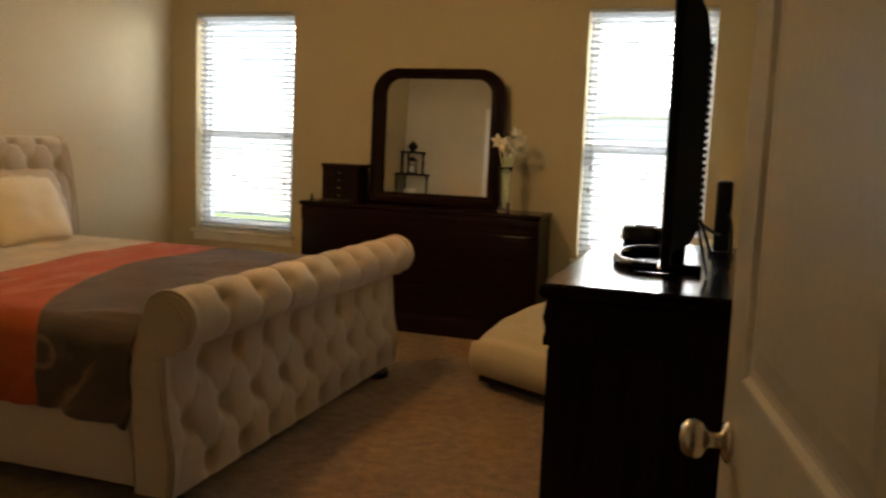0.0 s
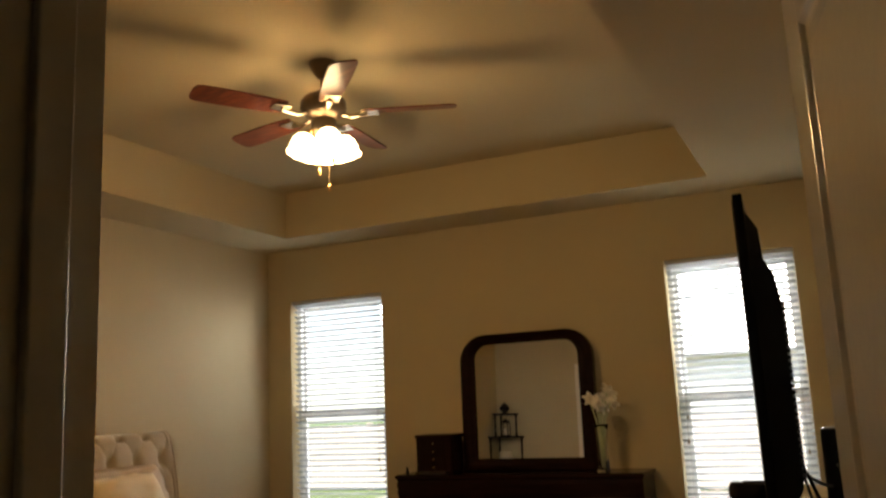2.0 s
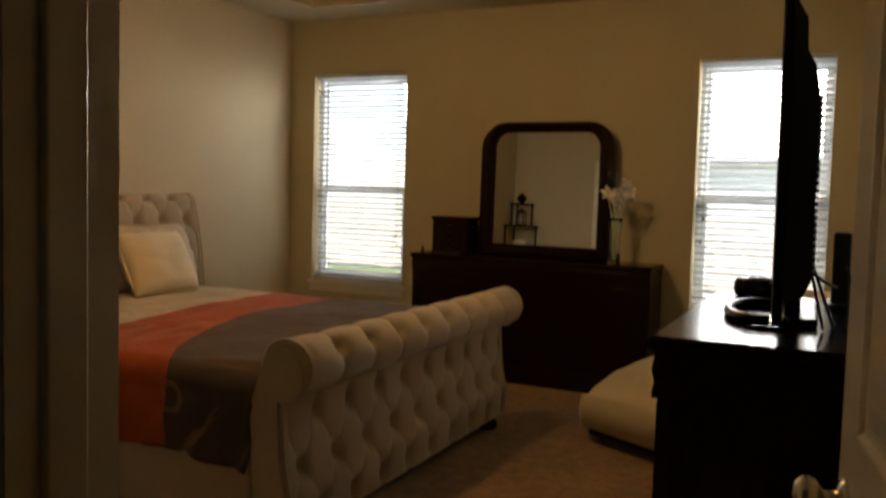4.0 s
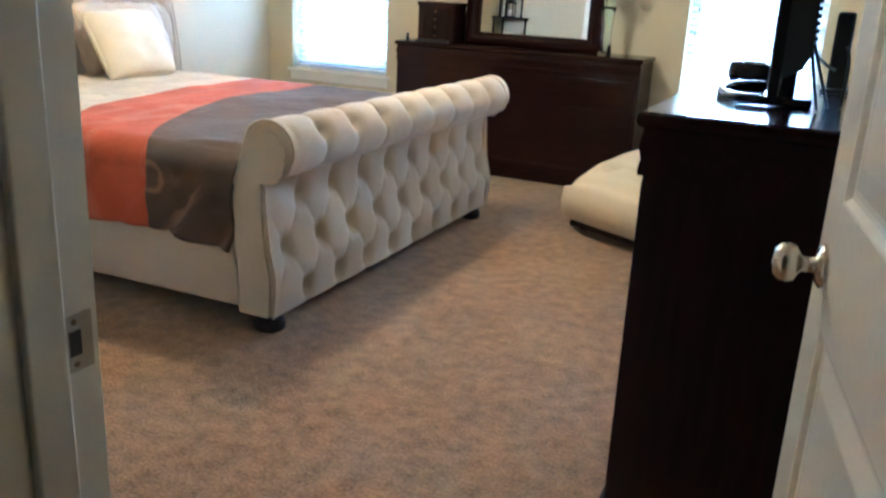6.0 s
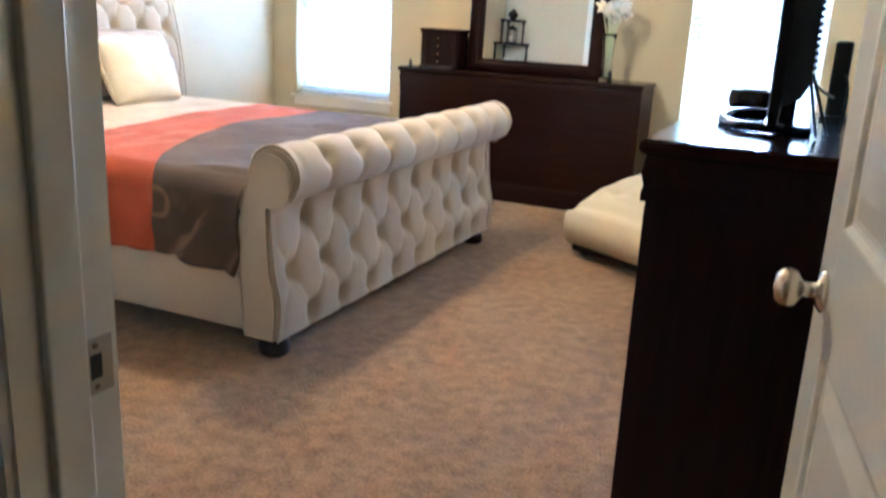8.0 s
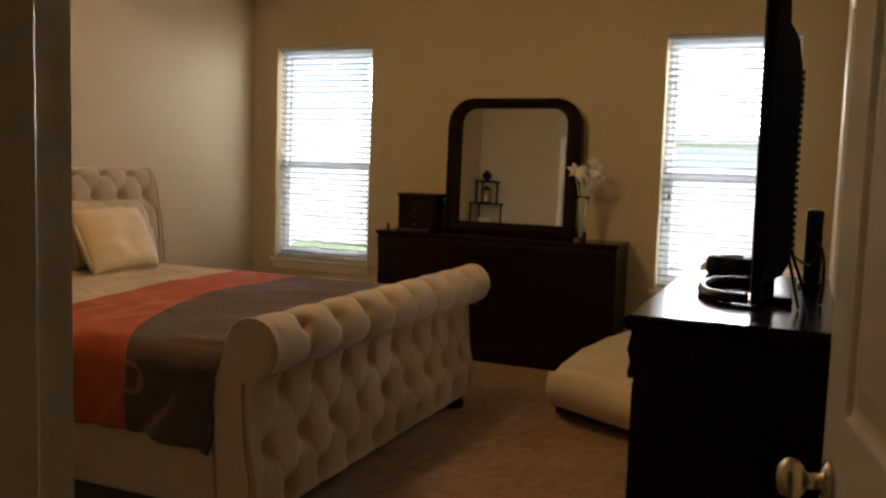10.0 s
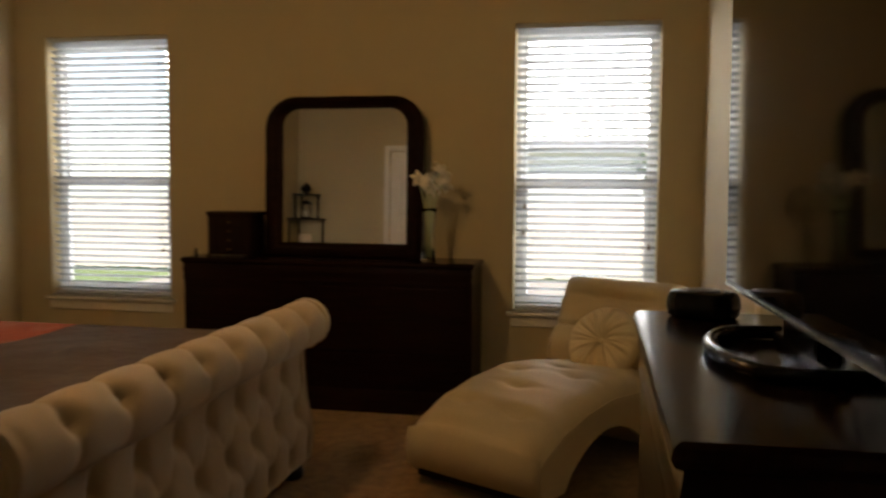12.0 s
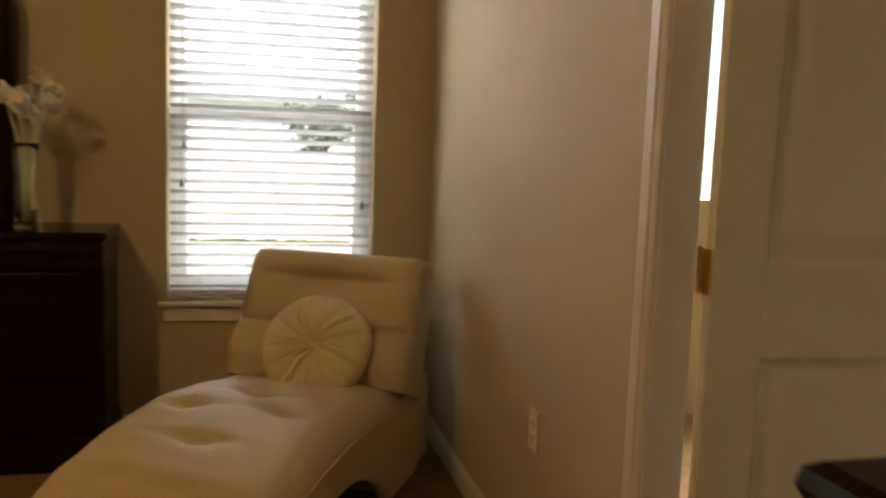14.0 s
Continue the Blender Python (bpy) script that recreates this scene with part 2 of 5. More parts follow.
def box(bm, x0, x1, y0, y1, z0, z1, bevel=0.0, seg=2):
    r = bmesh.ops.create_cube(bm, size=1.0)
    for v in r["verts"]:
        v.co = Vector(((x0 + x1) / 2 + v.co.x * (x1 - x0), (y0 + y1) / 2 + v.co.y * (y1 - y0), (z0 + z1) / 2 + v.co.z * (z1 - z0)))
    if bevel:
        edges = list({e for v in r["verts"] for e in v.link_edges})
        bmesh.ops.bevel(bm, geom=edges, offset=bevel, segments=seg, affect="EDGES", profile=0.5)
    return bm


def boxes(*rows):
    bm = bmesh.new()
    for r in rows:
        box(bm, *r)
    return bm


def lathe(bm, rows, seg=24, m=None):
    """A turned shape round z from rows of (radius, height)."""
    rings = []
    for r, z in rows:
        rings.append([bm.verts.new((r * math.cos(2 * math.pi * k / seg), r * math.sin(2 * math.pi * k / seg), z)) for k in range(seg)])
    for a, b in zip(rings, rings[1:]):
        for k in range(seg):
            bm.faces.new((a[k], a[(k + 1) % seg], b[(k + 1) % seg], b[k]))
    if rows[0][0] > 1e-4:
        bm.faces.new(rings[0][::-1])
    if rows[-1][0] > 1e-4:
        bm.faces.new(rings[-1])
    if m is not None:
        bmesh.ops.transform(bm, matrix=m, verts=[v for g in rings for v in g])
    return bm


def prism(bm, outline, axis, a, b):
    """An outline of (u, v) swept from a to b along axis: 'x' takes (y, z), 'y' (x, z), 'z' (x, y)."""
    def at(u, v, w):
        return {"x": (w, u, v), "y": (u, w, v), "z": (u, v, w)}[axis]
    lo, hi = [bm.verts.new(at(u, v, a)) for u, v in outline], [bm.verts.new(at(u, v, b)) for u, v in outline]
    n = len(outline)
    for k in range(n):
        bm.faces.new((lo[k], lo[(k + 1) % n], hi[(k + 1) % n], hi[k]))
    bm.faces.new(lo[::-1])
    bm.faces.new(hi)
    bmesh.ops.recalc_face_normals(bm, faces=bm.faces)
    return bm


def grid(bm, nu, nv, f, close_u=False):
    vs = [[bm.verts.new(f(i / nu, j / nv)) for j in range(nv + 1)] for i in range(nu + 1)]
    for i in range(nu):
        for j in range(nv):
            bm.faces.new((vs[i][j], vs[i + 1][j], vs[i + 1][j + 1], vs[i][j + 1]))
    return vs


def tube(bm, pts, r, seg=8):
    pts = [Vector(p) for p in pts]
    rings = []
    for k, p in enumerate(pts):
        d = (pts[min(k + 1, len(pts) - 1)] - pts[max(k - 1, 0)]).normalized()
        s = d.cross(Vector((0, 0, 1)) if abs(d.z) < 0.9 else Vector((1, 0, 0))).normalized()
        t = d.cross(s)
        rr = r[k] if isinstance(r, (list, tuple)) else r
        rings.append([bm.verts.new(p + rr * (math.cos(2 * math.pi * q / seg) * s + math.sin(2 * math.pi * q / seg) * t)) for q in range(seg)])
    for a, b in zip(rings, rings[1:]):
        for q in range(seg):
            bm.faces.new((a[q], a[(q + 1) % seg], b[(q + 1) % seg], b[q]))
    bm.faces.new(rings[0][::-1])
    bm.faces.new(rings[-1])
    return bm


def obj(name, bm, material, smooth=False):
    bmesh.ops.recalc_face_normals(bm, faces=bm.faces)
    me = bpy.data.meshes.new(name)
    bm.to_mesh(me)
    bm.free()
    me.materials.append(material)
    if smooth:
        for p in me.polygons:
            p.use_smooth = True
    return new(name, me)


def part(name, bm, material, parent, label="", smooth=False):
    ob = obj(name, bm, material, smooth)
    ob.parent = parent
    if label:
        ob["label"] = label
    return ob


def thing(name, label, category, m=None, group=""):
    ob = new(name)
    if m is not None:
        ob.matrix_world = m
    return tagged(ob, label, category, group)


def setting(name, bm, material, label, category):
    return tagged(obj(name, bm, material), label, category, kind="structure")


def share(name, mesh, parent, m):
    ob = new(name, mesh)
    ob.parent = parent
    ob.matrix_local = m
    return ob


def look_smooth(ob, angle=40):
    for p in ob.data.polygons:
        p.use_smooth = True
    ob.data.set_sharp_from_angle(angle=radians(angle))
    return ob

# ---- the plan ----
XL, XR, YB, YF, ZC, ZT = -3.228, 1.297, 5.195, -0.255, 2.768, 3.14   # walls, ceiling, tray
XR2 = 1.62                                                       # wall beside the open entry door
W1, W2, WZ0, WZ1 = (-2.992, -2.098), (0.190, 1.045), 0.583, 2.322   # windows
D0, D1, DH = 0.612, 1.41, 2.05                                   # entry opening
B0, B1 = 2.285, 3.045                                              # bathroom opening along the right wall
TX0, TX1, TY0, TY1 = -2.70, 0.606, 0.28, 4.73                     # tray
HX0, HX1, HY = 0.30, 2.05, -3.2                                  # hall

# ---- structure ----
setting("floor", boxes((XL - 0.2, 3.6, HY - 0.2, YB + 0.2, -0.15, 0.0)), CARPET, "tan brown mottled cut-pile carpet floor", "floor")


def wall_with_holes(name, axis, at0, at1, u0, u1, z0, z1, holes, label):
    """A wall between at0 and at1 across, from u0 to u1 along, with openings (a, b, low, high)."""
    bm = bmesh.new()
    def put(a, b, lo, hi):
        if b - a > 1e-4 and hi - lo > 1e-4:
            box(bm, *((a, b, at0, at1) if axis == "x" else (at0, at1, a, b)), lo, hi)
    u = u0
    for a, b, lo, hi in sorted(holes):
        put(u, a, z0, z1)
        put(a, b, z0, lo)
        put(a, b, hi, z1)
        u = b
    put(u, u1, z0, z1)
    return setting(name, bm, WALL, label, "wall")


wall_with_holes("wall_back", "x", YB, YB + 0.18, XL - 0.15, 3.6, 0, 3.3, [(*W1, WZ0, WZ1), (*W2, WZ0, WZ1), (2.35, 3.25, 1.05, 2.05)], "beige painted wall with two windows")
wall_with_holes("wall_left", "y", XL - 0.15, XL, -0.4, YB, 0, 3.3, [], "beige painted wall behind the bed")
wall_with_holes("wall_right", "y", XR, XR + 0.08, 0.93, YB, 0, 3.3, [(B0 - 0.019, B1 + 0.019, 0, DH + 0.019)], "beige painted wall with the bathroom doorway")
setting("wall_return", boxes((XR + 0.08, XR2 + 0.1, 0.93, 1.05, 0, 3.3)), WALL, "short beige wall return beside the entry door", "wall")
wall_with_holes("wall_entry_side", "y", XR2, XR2 + 0.1, YF, 0.93, 0, 3.3, [], "beige wall behind the open entry door")
wall_with_holes("wall_front", "x", YF - 0.12, YF, XL, 2.15, 0, 3.3, [(D0 - 0.019, D1 + 0.019, 0, DH + 0.019), (-2.0, -1.2, 0, DH)], "beige painted wall with the entry doorway")
# hall behind the camera
setting("wall_hall_left", boxes((HX0 - 0.1, HX0, HY, YF - 0.12, 0, ZC)), WALL, "beige hall wall", "wall")
setting("wall_hall_right", boxes((HX1, HX1 + 0.1, HY, YF - 0.12, 0, ZC)), WALL, "beige hall wall", "wall")
setting("wall_hall_end", boxes((HX0 - 0.1, HX1 + 0.1, HY - 0.1, HY, 0, ZC)), WALL, "beige wall at the end of the hall", "wall")
# bathroom beyond the open door
wall_with_holes("wall_bathroom_side", "y", 3.45, 3.6, 1.05, YB, 0, ZC, [], "pale bathroom wall")
setting("wall_bathroom_near", boxes((XR2 + 0.1, 3.6, 0.93, 1.05, 0, ZC)), WALL, "pale bathroom wall", "wall")

# ceilings: low soffit all round, tray in the middle, and the flat ceilings of hall and bathroom
setting("ceiling_soffit", boxes((XL, TX0, YF, YB, ZC, ZC + 0.08), (TX1, XR2, YF, 0.93, ZC, ZC + 0.08), (TX1, XR, 0.93, YB, ZC, ZC + 0.08),
                                (TX0, TX1, YF, TY0, ZC, ZC + 0.08), (TX0, TX1, TY1, YB, ZC, ZC + 0.08)), CEIL, "beige painted ceiling border round the tray", "ceiling")
setting("ceiling_tray_sides", boxes((TX0 - 0.06, TX0 + 0.001, TY0, TY1, ZC + 0.004, ZT), (TX1 - 0.001, TX1 + 0.06, TY0, TY1, ZC + 0.004, ZT),
                                    (TX0 - 0.06, TX1 + 0.06, TY0 - 0.06, TY0 + 0.001, ZC + 0.004, ZT), (TX0 - 0.06, TX1 + 0.06, TY1 - 0.001, TY1 + 0.06, ZC + 0.004, ZT)),
        WALL, "beige upright sides of the tray ceiling", "ceiling")
setting("ceiling_tray", boxes((TX0 - 0.06, TX1 + 0.06, TY0 - 0.06, TY1 + 0.06, ZT, ZT + 0.1)), CEIL, "raised cream tray ceiling above the bed", "ceiling")
setting("ceiling_hall", boxes((HX0 - 0.1, HX1 + 0.1, HY - 0.1, YF - 0.12, ZC, ZC + 0.1)), CEIL, "cream hall ceiling", "ceiling")
setting("ceiling_bathroom", boxes((XR + 0.08, 3.6, 1.05, YB, ZC, ZC + 0.1)), CEIL, "cream bathroom ceiling", "ceiling")
setting("roof", boxes((XL - 0.6, 4.0, HY - 0.5, YB + 0.18, 3.32, 3.42)), ROOFT, "flat roof deck over the rooms", "roof")


def base_outline(h=0.09, d=0.014):
    return [(0, 0), (d, 0), (d, h - 0.025), (d * 0.6, h - 0.01), (d * 0.35, h), (0, h)]


def baseboard(name, axis, wall, side, a, b):
    bm = bmesh.new()
    prism(bm, [(wall + side * u, z) for u, z in base_outline()], axis, a, b)
    setting(name, bm, TRIM, "white painted baseboard along the wall", "baseboard")


baseboard("baseboard", "x", YB, -1, XL, XR - 0.015)
baseboard("baseboard", "y", XL, 1, YF, YB - 0.015)
baseboard("baseboard", "y", XR, -1, B1 + 0.075, YB)
baseboard("baseboard", "y", XR, -1, 0.93, B0 - 0.075)
baseboard("baseboard", "x", YF, 1, XL + 0.015, -2.075)
baseboard("baseboard", "x", YF, 1, -1.125, D0 - 0.075)


def casing_outline(w=0.068, d=0.017):
    return [(0, 0), (0, d * 0.55), (w * 0.12, d * 0.7), (w * 0.3, d * 0.72), (w * 0.38, d * 0.95), (w * 0.8, d), (w * 0.95, d * 0.8), (w, 0)]


def casing(name, axis, face, out, a, b, top, label):
    """Moulded door casing round an opening a..b on a wall face; out: the way the face looks along its normal."""
    bm = bmesh.new()
    for edge, s in ((a, -1), (b, 1)):
        prism(bm, [(edge + s * (u + 0.005), face + out * d) if axis == "x" else (face + out * d, edge + s * (u + 0.005)) for u, d in casing_outline()], "z", 0, top + 0.073)
    prism(bm, [(face + out * d, top + 0.006 + u) for u, d in casing_outline()], axis, a - 0.004, b + 0.004)
    return setting(name, bm, TRIM, label, "trim")


casing("casing_entry_room", "x", YF, 1, D0, D1, DH, "white moulded door casing")
casing("casing_entry_hall", "x", YF - 0.12, -1, D0, D1, DH, "white moulded door casing")
casing("casing_bathroom", "y", XR, -1, B0, B1, DH, "white moulded door casing")
casing("casing_closet", "x", YF, 1, -2.0, -1.2, DH, "white moulded door casing")
jamb = boxes((D0 - 0.019, D0, YF - 0.12, YF, 0, DH), (D1, D1 + 0.019, YF - 0.12, YF, 0, DH), (D0 - 0.019, D1 + 0.019, YF - 0.12, YF, DH, DH + 0.019),
             (D0, D0 + 0.011, YF - 0.085, YF - 0.04, 0, DH - 0.011, 0.003), (D1 - 0.011, D1, YF - 0.085, YF - 0.04, 0, DH - 0.011, 0.003),
             (D0 + 0.0005, D1 - 0.0005, YF - 0.0845, YF - 0.0405, DH - 0.011, DH - 0.0005))
entry_jamb = setting("door_jamb_entry", jamb, TRIM, "white door jamb with stop and nickel strike plate", "trim")
bm = boxes((D0 + 0.0, D0 + 0.0025, YF - 0.044, YF - 0.003, 0.922, 0.982, 0.0008, 1))
part("strike_plate", bm, PLATE, entry_jamb, "nickel strike plate")
part("latch_hole", boxes((D0 + 0.0022, D0 + 0.0032, YF - 0.032, YF - 0.018, 0.939, 0.965)), BLACKP, entry_jamb, "dark latch hole")
for z in (0.930, 0.974):
    bm = bmesh.new()
    lathe(bm, [(0.0035, 0), (0.003, 0.001), (0.0, 0.0012)], 10, pose(D0 + 0.0026, YF - 0.025, z, 0, 90, 0))
    part("screw", bm, BRONZE, entry_jamb)
setting("door_jamb_bathroom", boxes((XR - 0.001, XR + 0.081, B1, B1 + 0.0185, 0, DH), (XR - 0.001, XR + 0.081, B0 - 0.0185, B0, 0, DH), (XR - 0.001, XR + 0.081, B0 - 0.0185, B1 + 0.0185, DH, DH + 0.0185)),
        TRIM, "white door jamb of the bathroom doorway", "trim")

# ---- doors: moulded panel slabs, hinge edge at the origin, slab along +x, thickness along y ----


def panel_door(name, m, width, label, knob_side=1, hinges=True, handle=True):
    d = tagged(new(name), label, "door", kind="structure")
    d.matrix_world = m
    t = 0.035
    st = 0.112
    cols = [(st, width - st)]
    rows = [(0.235, 0.865), (1.045, DH - 0.125)]
    bm = bmesh.new()
    h0, h1 = 0.012, DH - 0.004
    box(bm, 0.003, st, -t / 2, t / 2, h0, h1, 0.002, 2)
    box(bm, width - st, width - 0.003, -t / 2, t / 2, h0, h1, 0.002, 2)
    zs = [h0, *rows[0], *rows[1], h1]
    for k in range(0, 6, 2):
        box(bm, st, width - st, -t / 2, t / 2, zs[k], zs[k + 1])
    part("slab", bm, DOORP, d)
    for c0, c1 in cols:
        for r0, r1 in rows:
            bm = bmesh.new()
            for s in (-1, 1):
                # rounded sticking, sunk field, wide bevel, raised centre
                steps = [(0.0, t / 2), (0.004, t / 2 - 0.001), (0.012, t / 2 - 0.008), (0.018, t / 2 - 0.0095), (0.026, t / 2 - 0.0095), (0.060, t / 2 - 0.003), (0.064, t / 2 - 0.0025)]
                rings = []
                for inset, y in steps:
                    rings.append([bm.verts.new((x, s * y, z)) for x, z in ((c0 + inset, r0 + inset), (c1 - inset, r0 + inset), (c1 - inset, r1 - inset), (c0 + inset, r1 - inset))])
                for p, q in zip(rings, rings[1:]):
                    for k in range(4):
                        bm.faces.new((p[k], p[(k + 1) % 4], q[(k + 1) % 4], q[k]))
                bm.faces.new(rings[-1])
            part("panel", bm, DOORP, d)
    if handle:
        for s in (-1, 1):
            bm = bmesh.new()
            lathe(bm, [(0.032, 0), (0.032, 0.004), (0.026, 0.009), (0.012, 0.012), (0.011, 0.03), (0.016, 0.034), (0.026, 0.040), (0.0295, 0.050), (0.028, 0.060), (0.020, 0.068), (0.0, 0.071)], 28,
                  pose(width - 0.065, s * t / 2, 0.942, -90 * s, 0, 0))
            part("door_knob", bm, NICKEL, d, "round satin nickel door knob", True)
    if hinges:
        for z in (0.2, 1.03, DH - 0.22):
            bm = boxes((-0.001, 0.001, -t / 2 + 0.002, t / 2, z - 0.045, z + 0.045))
            lathe(bm, [(0.006, z - 0.046), (0.006, z + 0.046), (0.004, z + 0.05), (0, z + 0.051)], 10, pose(-0.004, t / 2 + 0.004, 0))
            part("hinge", bm, BRASS, d, "brass butt hinge")
    return d


panel_door("door_entry", pose(D1 - 0.005, YF + 0.014, 0, 0, 0, 100.2), 0.790, "white two-panel door standing open against the chest end")
panel_door("door_bathroom", pose(XR + 0.087, B1 - 0.031, 0, 0, 0, -4), B1 - B0 - 0.01, "white two-panel bathroom door standing open")
panel_door("door_closet", pose(-2.0 + 0.003, YF - 0.03, 0), 0.794, "closed white two-panel closet door")

# ---- windows with sill, sashes, glass and blinds ----


def window(name, x0, x1, label):
    w = tagged(new(name), label, "window", kind="structure")
    y0, y1 = YB + 0.10, YB + 0.17
    fr = 0.035
    bm = boxes((x0, x0 + fr, y0, y1, WZ0, WZ1, 0.004), (x1 - fr, x1, y0, y1, WZ0, WZ1, 0.004), (x0 + fr, x1 - fr, y0, y1, WZ0, WZ0 + fr, 0.004), (x0 + fr, x1 - fr, y0, y1, WZ1 - fr, WZ1, 0.004))
    part("window_frame", bm, VINYL, w)
    mid = 1.362
    for nm, z0, z1, ya in (("upper_sash", mid - 0.02, WZ1 - fr, y0 + 0.038), ("lower_sash", WZ0 + fr, mid + 0.02, y0 + 0.006)):
        s = 0.042 if nm == "lower_sash" else 0.03
        a, b = x0 + fr, x1 - fr
        bm = boxes((a, a + s, ya, ya + 0.026, z0, z1, 0.003), (b - s, b, ya, ya + 0.026, z0, z1, 0.003), (a + s, b - s, ya, ya + 0.026, z0, z0 + s, 0.003), (a + s, b - s, ya, ya + 0.026, z1 - 0.04, z1, 0.003))
        sash = part(nm, bm, VINYL, w)
        pane = part("pane", boxes((a + s - 0.004, b - s + 0.004, ya + 0.011, ya + 0.015, z0 + s - 0.004, z1 - 0.036)), GLASS, sash, "clear window pane")
        pane.visible_shadow = False
    bm = boxes((x0 - 0.035, x1 + 0.035, YB - 0.035, YB, WZ0 - 0.03, WZ0 - 0.004, 0.008), (x0, x1, YB, y0, WZ0 - 0.03, WZ0 + 0.002))
    part("window_sill", bm, TRIM, w, "white window stool")
    part("apron", boxes((x0 - 0.012, x1 + 0.012, YB - 0.014, YB, WZ0 - 0.095, WZ0 - 0.0302, 0.004)), TRIM, w)
    return w


window("window_1", *W1, "double-hung white window behind blinds")
window("window_2", *W2, "double-hung white window behind blinds")

slat_mesh = None


def blind(x0, x1, tilt, label):
    global slat_mesh
    y = YB + 0.055
    b = thing("window_blind", label, "blind", pose((x0 + x1) / 2, y, WZ0), "window blinds")
    w = x1 - x0 - 0.016
    top = WZ1 - WZ0
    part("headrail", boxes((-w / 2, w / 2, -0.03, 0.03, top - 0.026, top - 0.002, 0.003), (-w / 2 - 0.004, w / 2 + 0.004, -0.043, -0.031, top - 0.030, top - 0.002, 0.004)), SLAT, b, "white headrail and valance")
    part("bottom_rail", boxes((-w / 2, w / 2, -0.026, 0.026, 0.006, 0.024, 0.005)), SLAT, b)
    n, z0, z1 = 38, 0.045, top - 0.048
    if slat_mesh is None:
        bm = bmesh.new()
        pr = [(-0.0255, 0.0), (-0.012, 0.0030), (0.0, 0.004), (0.012, 0.0030), (0.0255, 0.0), (0.012, -0.0004), (0.0, 0.0002), (-0.012, -0.0004)]
        prism(bm, pr, "x", -0.5, 0.5)
        slat_mesh = bpy.data.meshes.new("slat")
        bm.to_mesh(slat_mesh)
        bm.free()
        slat_mesh.materials.append(SLAT)
    for k in range(n):
        z = z0 + (z1 - z0) * k / (n - 1)
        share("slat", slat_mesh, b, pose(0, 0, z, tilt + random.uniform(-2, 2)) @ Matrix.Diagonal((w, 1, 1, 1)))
    for cx in (-w / 2 + 0.12, 0.0, w / 2 - 0.12):
        bm = bmesh.new()
        for dy in (-0.027, 0.027):
            tube(bm, [(cx, dy, 0.02), (cx, dy, top - 0.05)], 0.0009, 5)
        part("ladder_cord", bm, SLAT, b)
    for cx, zl in ((w / 2 - 0.05, 0.34), (w / 2 - 0.065, 0.42)) if x0 < -1 else ((-w / 2 + 0.05, 0.5), (-w / 2 + 0.06, 0.66), (w / 2 - 0.04, 0.42)):
        bm = bmesh.new()
        tube(bm, [(cx, -0.048, zl), (cx, -0.048, top - 0.07)], 0.001, 5)
        lathe(bm, [(0.003, zl + 0.002), (0.007, zl - 0.012), (0.008, zl - 0.03), (0.0, zl - 0.034)], 10, pose(cx, -0.048, 0))
        part("pull_cord", bm, BRONZE, b, "pull cord with a dark tassel")
    return b


blind(*W1, -23, "open white two-inch slat blind in the window beside the bed")
blind(*W2, -23, "open white two-inch slat blind in the window behind the chaise")

# ---- bed: tufted cream sleigh bed, head against the left wall, local x towards the foot, y across ----
BED = pose(-3.215, 2.612, 0, 0, 0, 0.9)
BL, BW = 2.64, 2.12


def foot_tuft(a, v):
    """The footboard's face: three staggered rows of buttons, with straight pleats from the outer rows to the edges."""
    b = (v - 0.12) / 0.69
    if b > 1 or b < 0:
        out = (b - 1) if b > 1 else -b
        ra = a - round(a)
        crease = abs(math.sin(math.pi * a)) ** 0.22
        return 1.0 - 0.45 * (1 - crease) - 0.85 * math.exp(-((ra / 0.13) ** 2 + (out / 0.13) ** 2))
    return tuft(a, b)


def tuft(a, b):
    """Height 0..1 of deep-buttoned diamonds: soft valleys on the diagonals and a pit at each button."""
    p, q = abs(math.sin(math.pi * (a + b))), abs(math.sin(math.pi * (a - b)))
    crease = (p * q) ** 0.20
    best = 9.0
    for da, db in ((0, 0), (0.5, 0.5)):
        ra, rb = (a - da) - round(a - da), (b - db) - round(b - db)
        best = min(best, (ra / 0.13) ** 2 + (rb / 0.13) ** 2)
    return 1.0 - 0.45 * (1 - crease) - 0.85 * math.exp(-best)


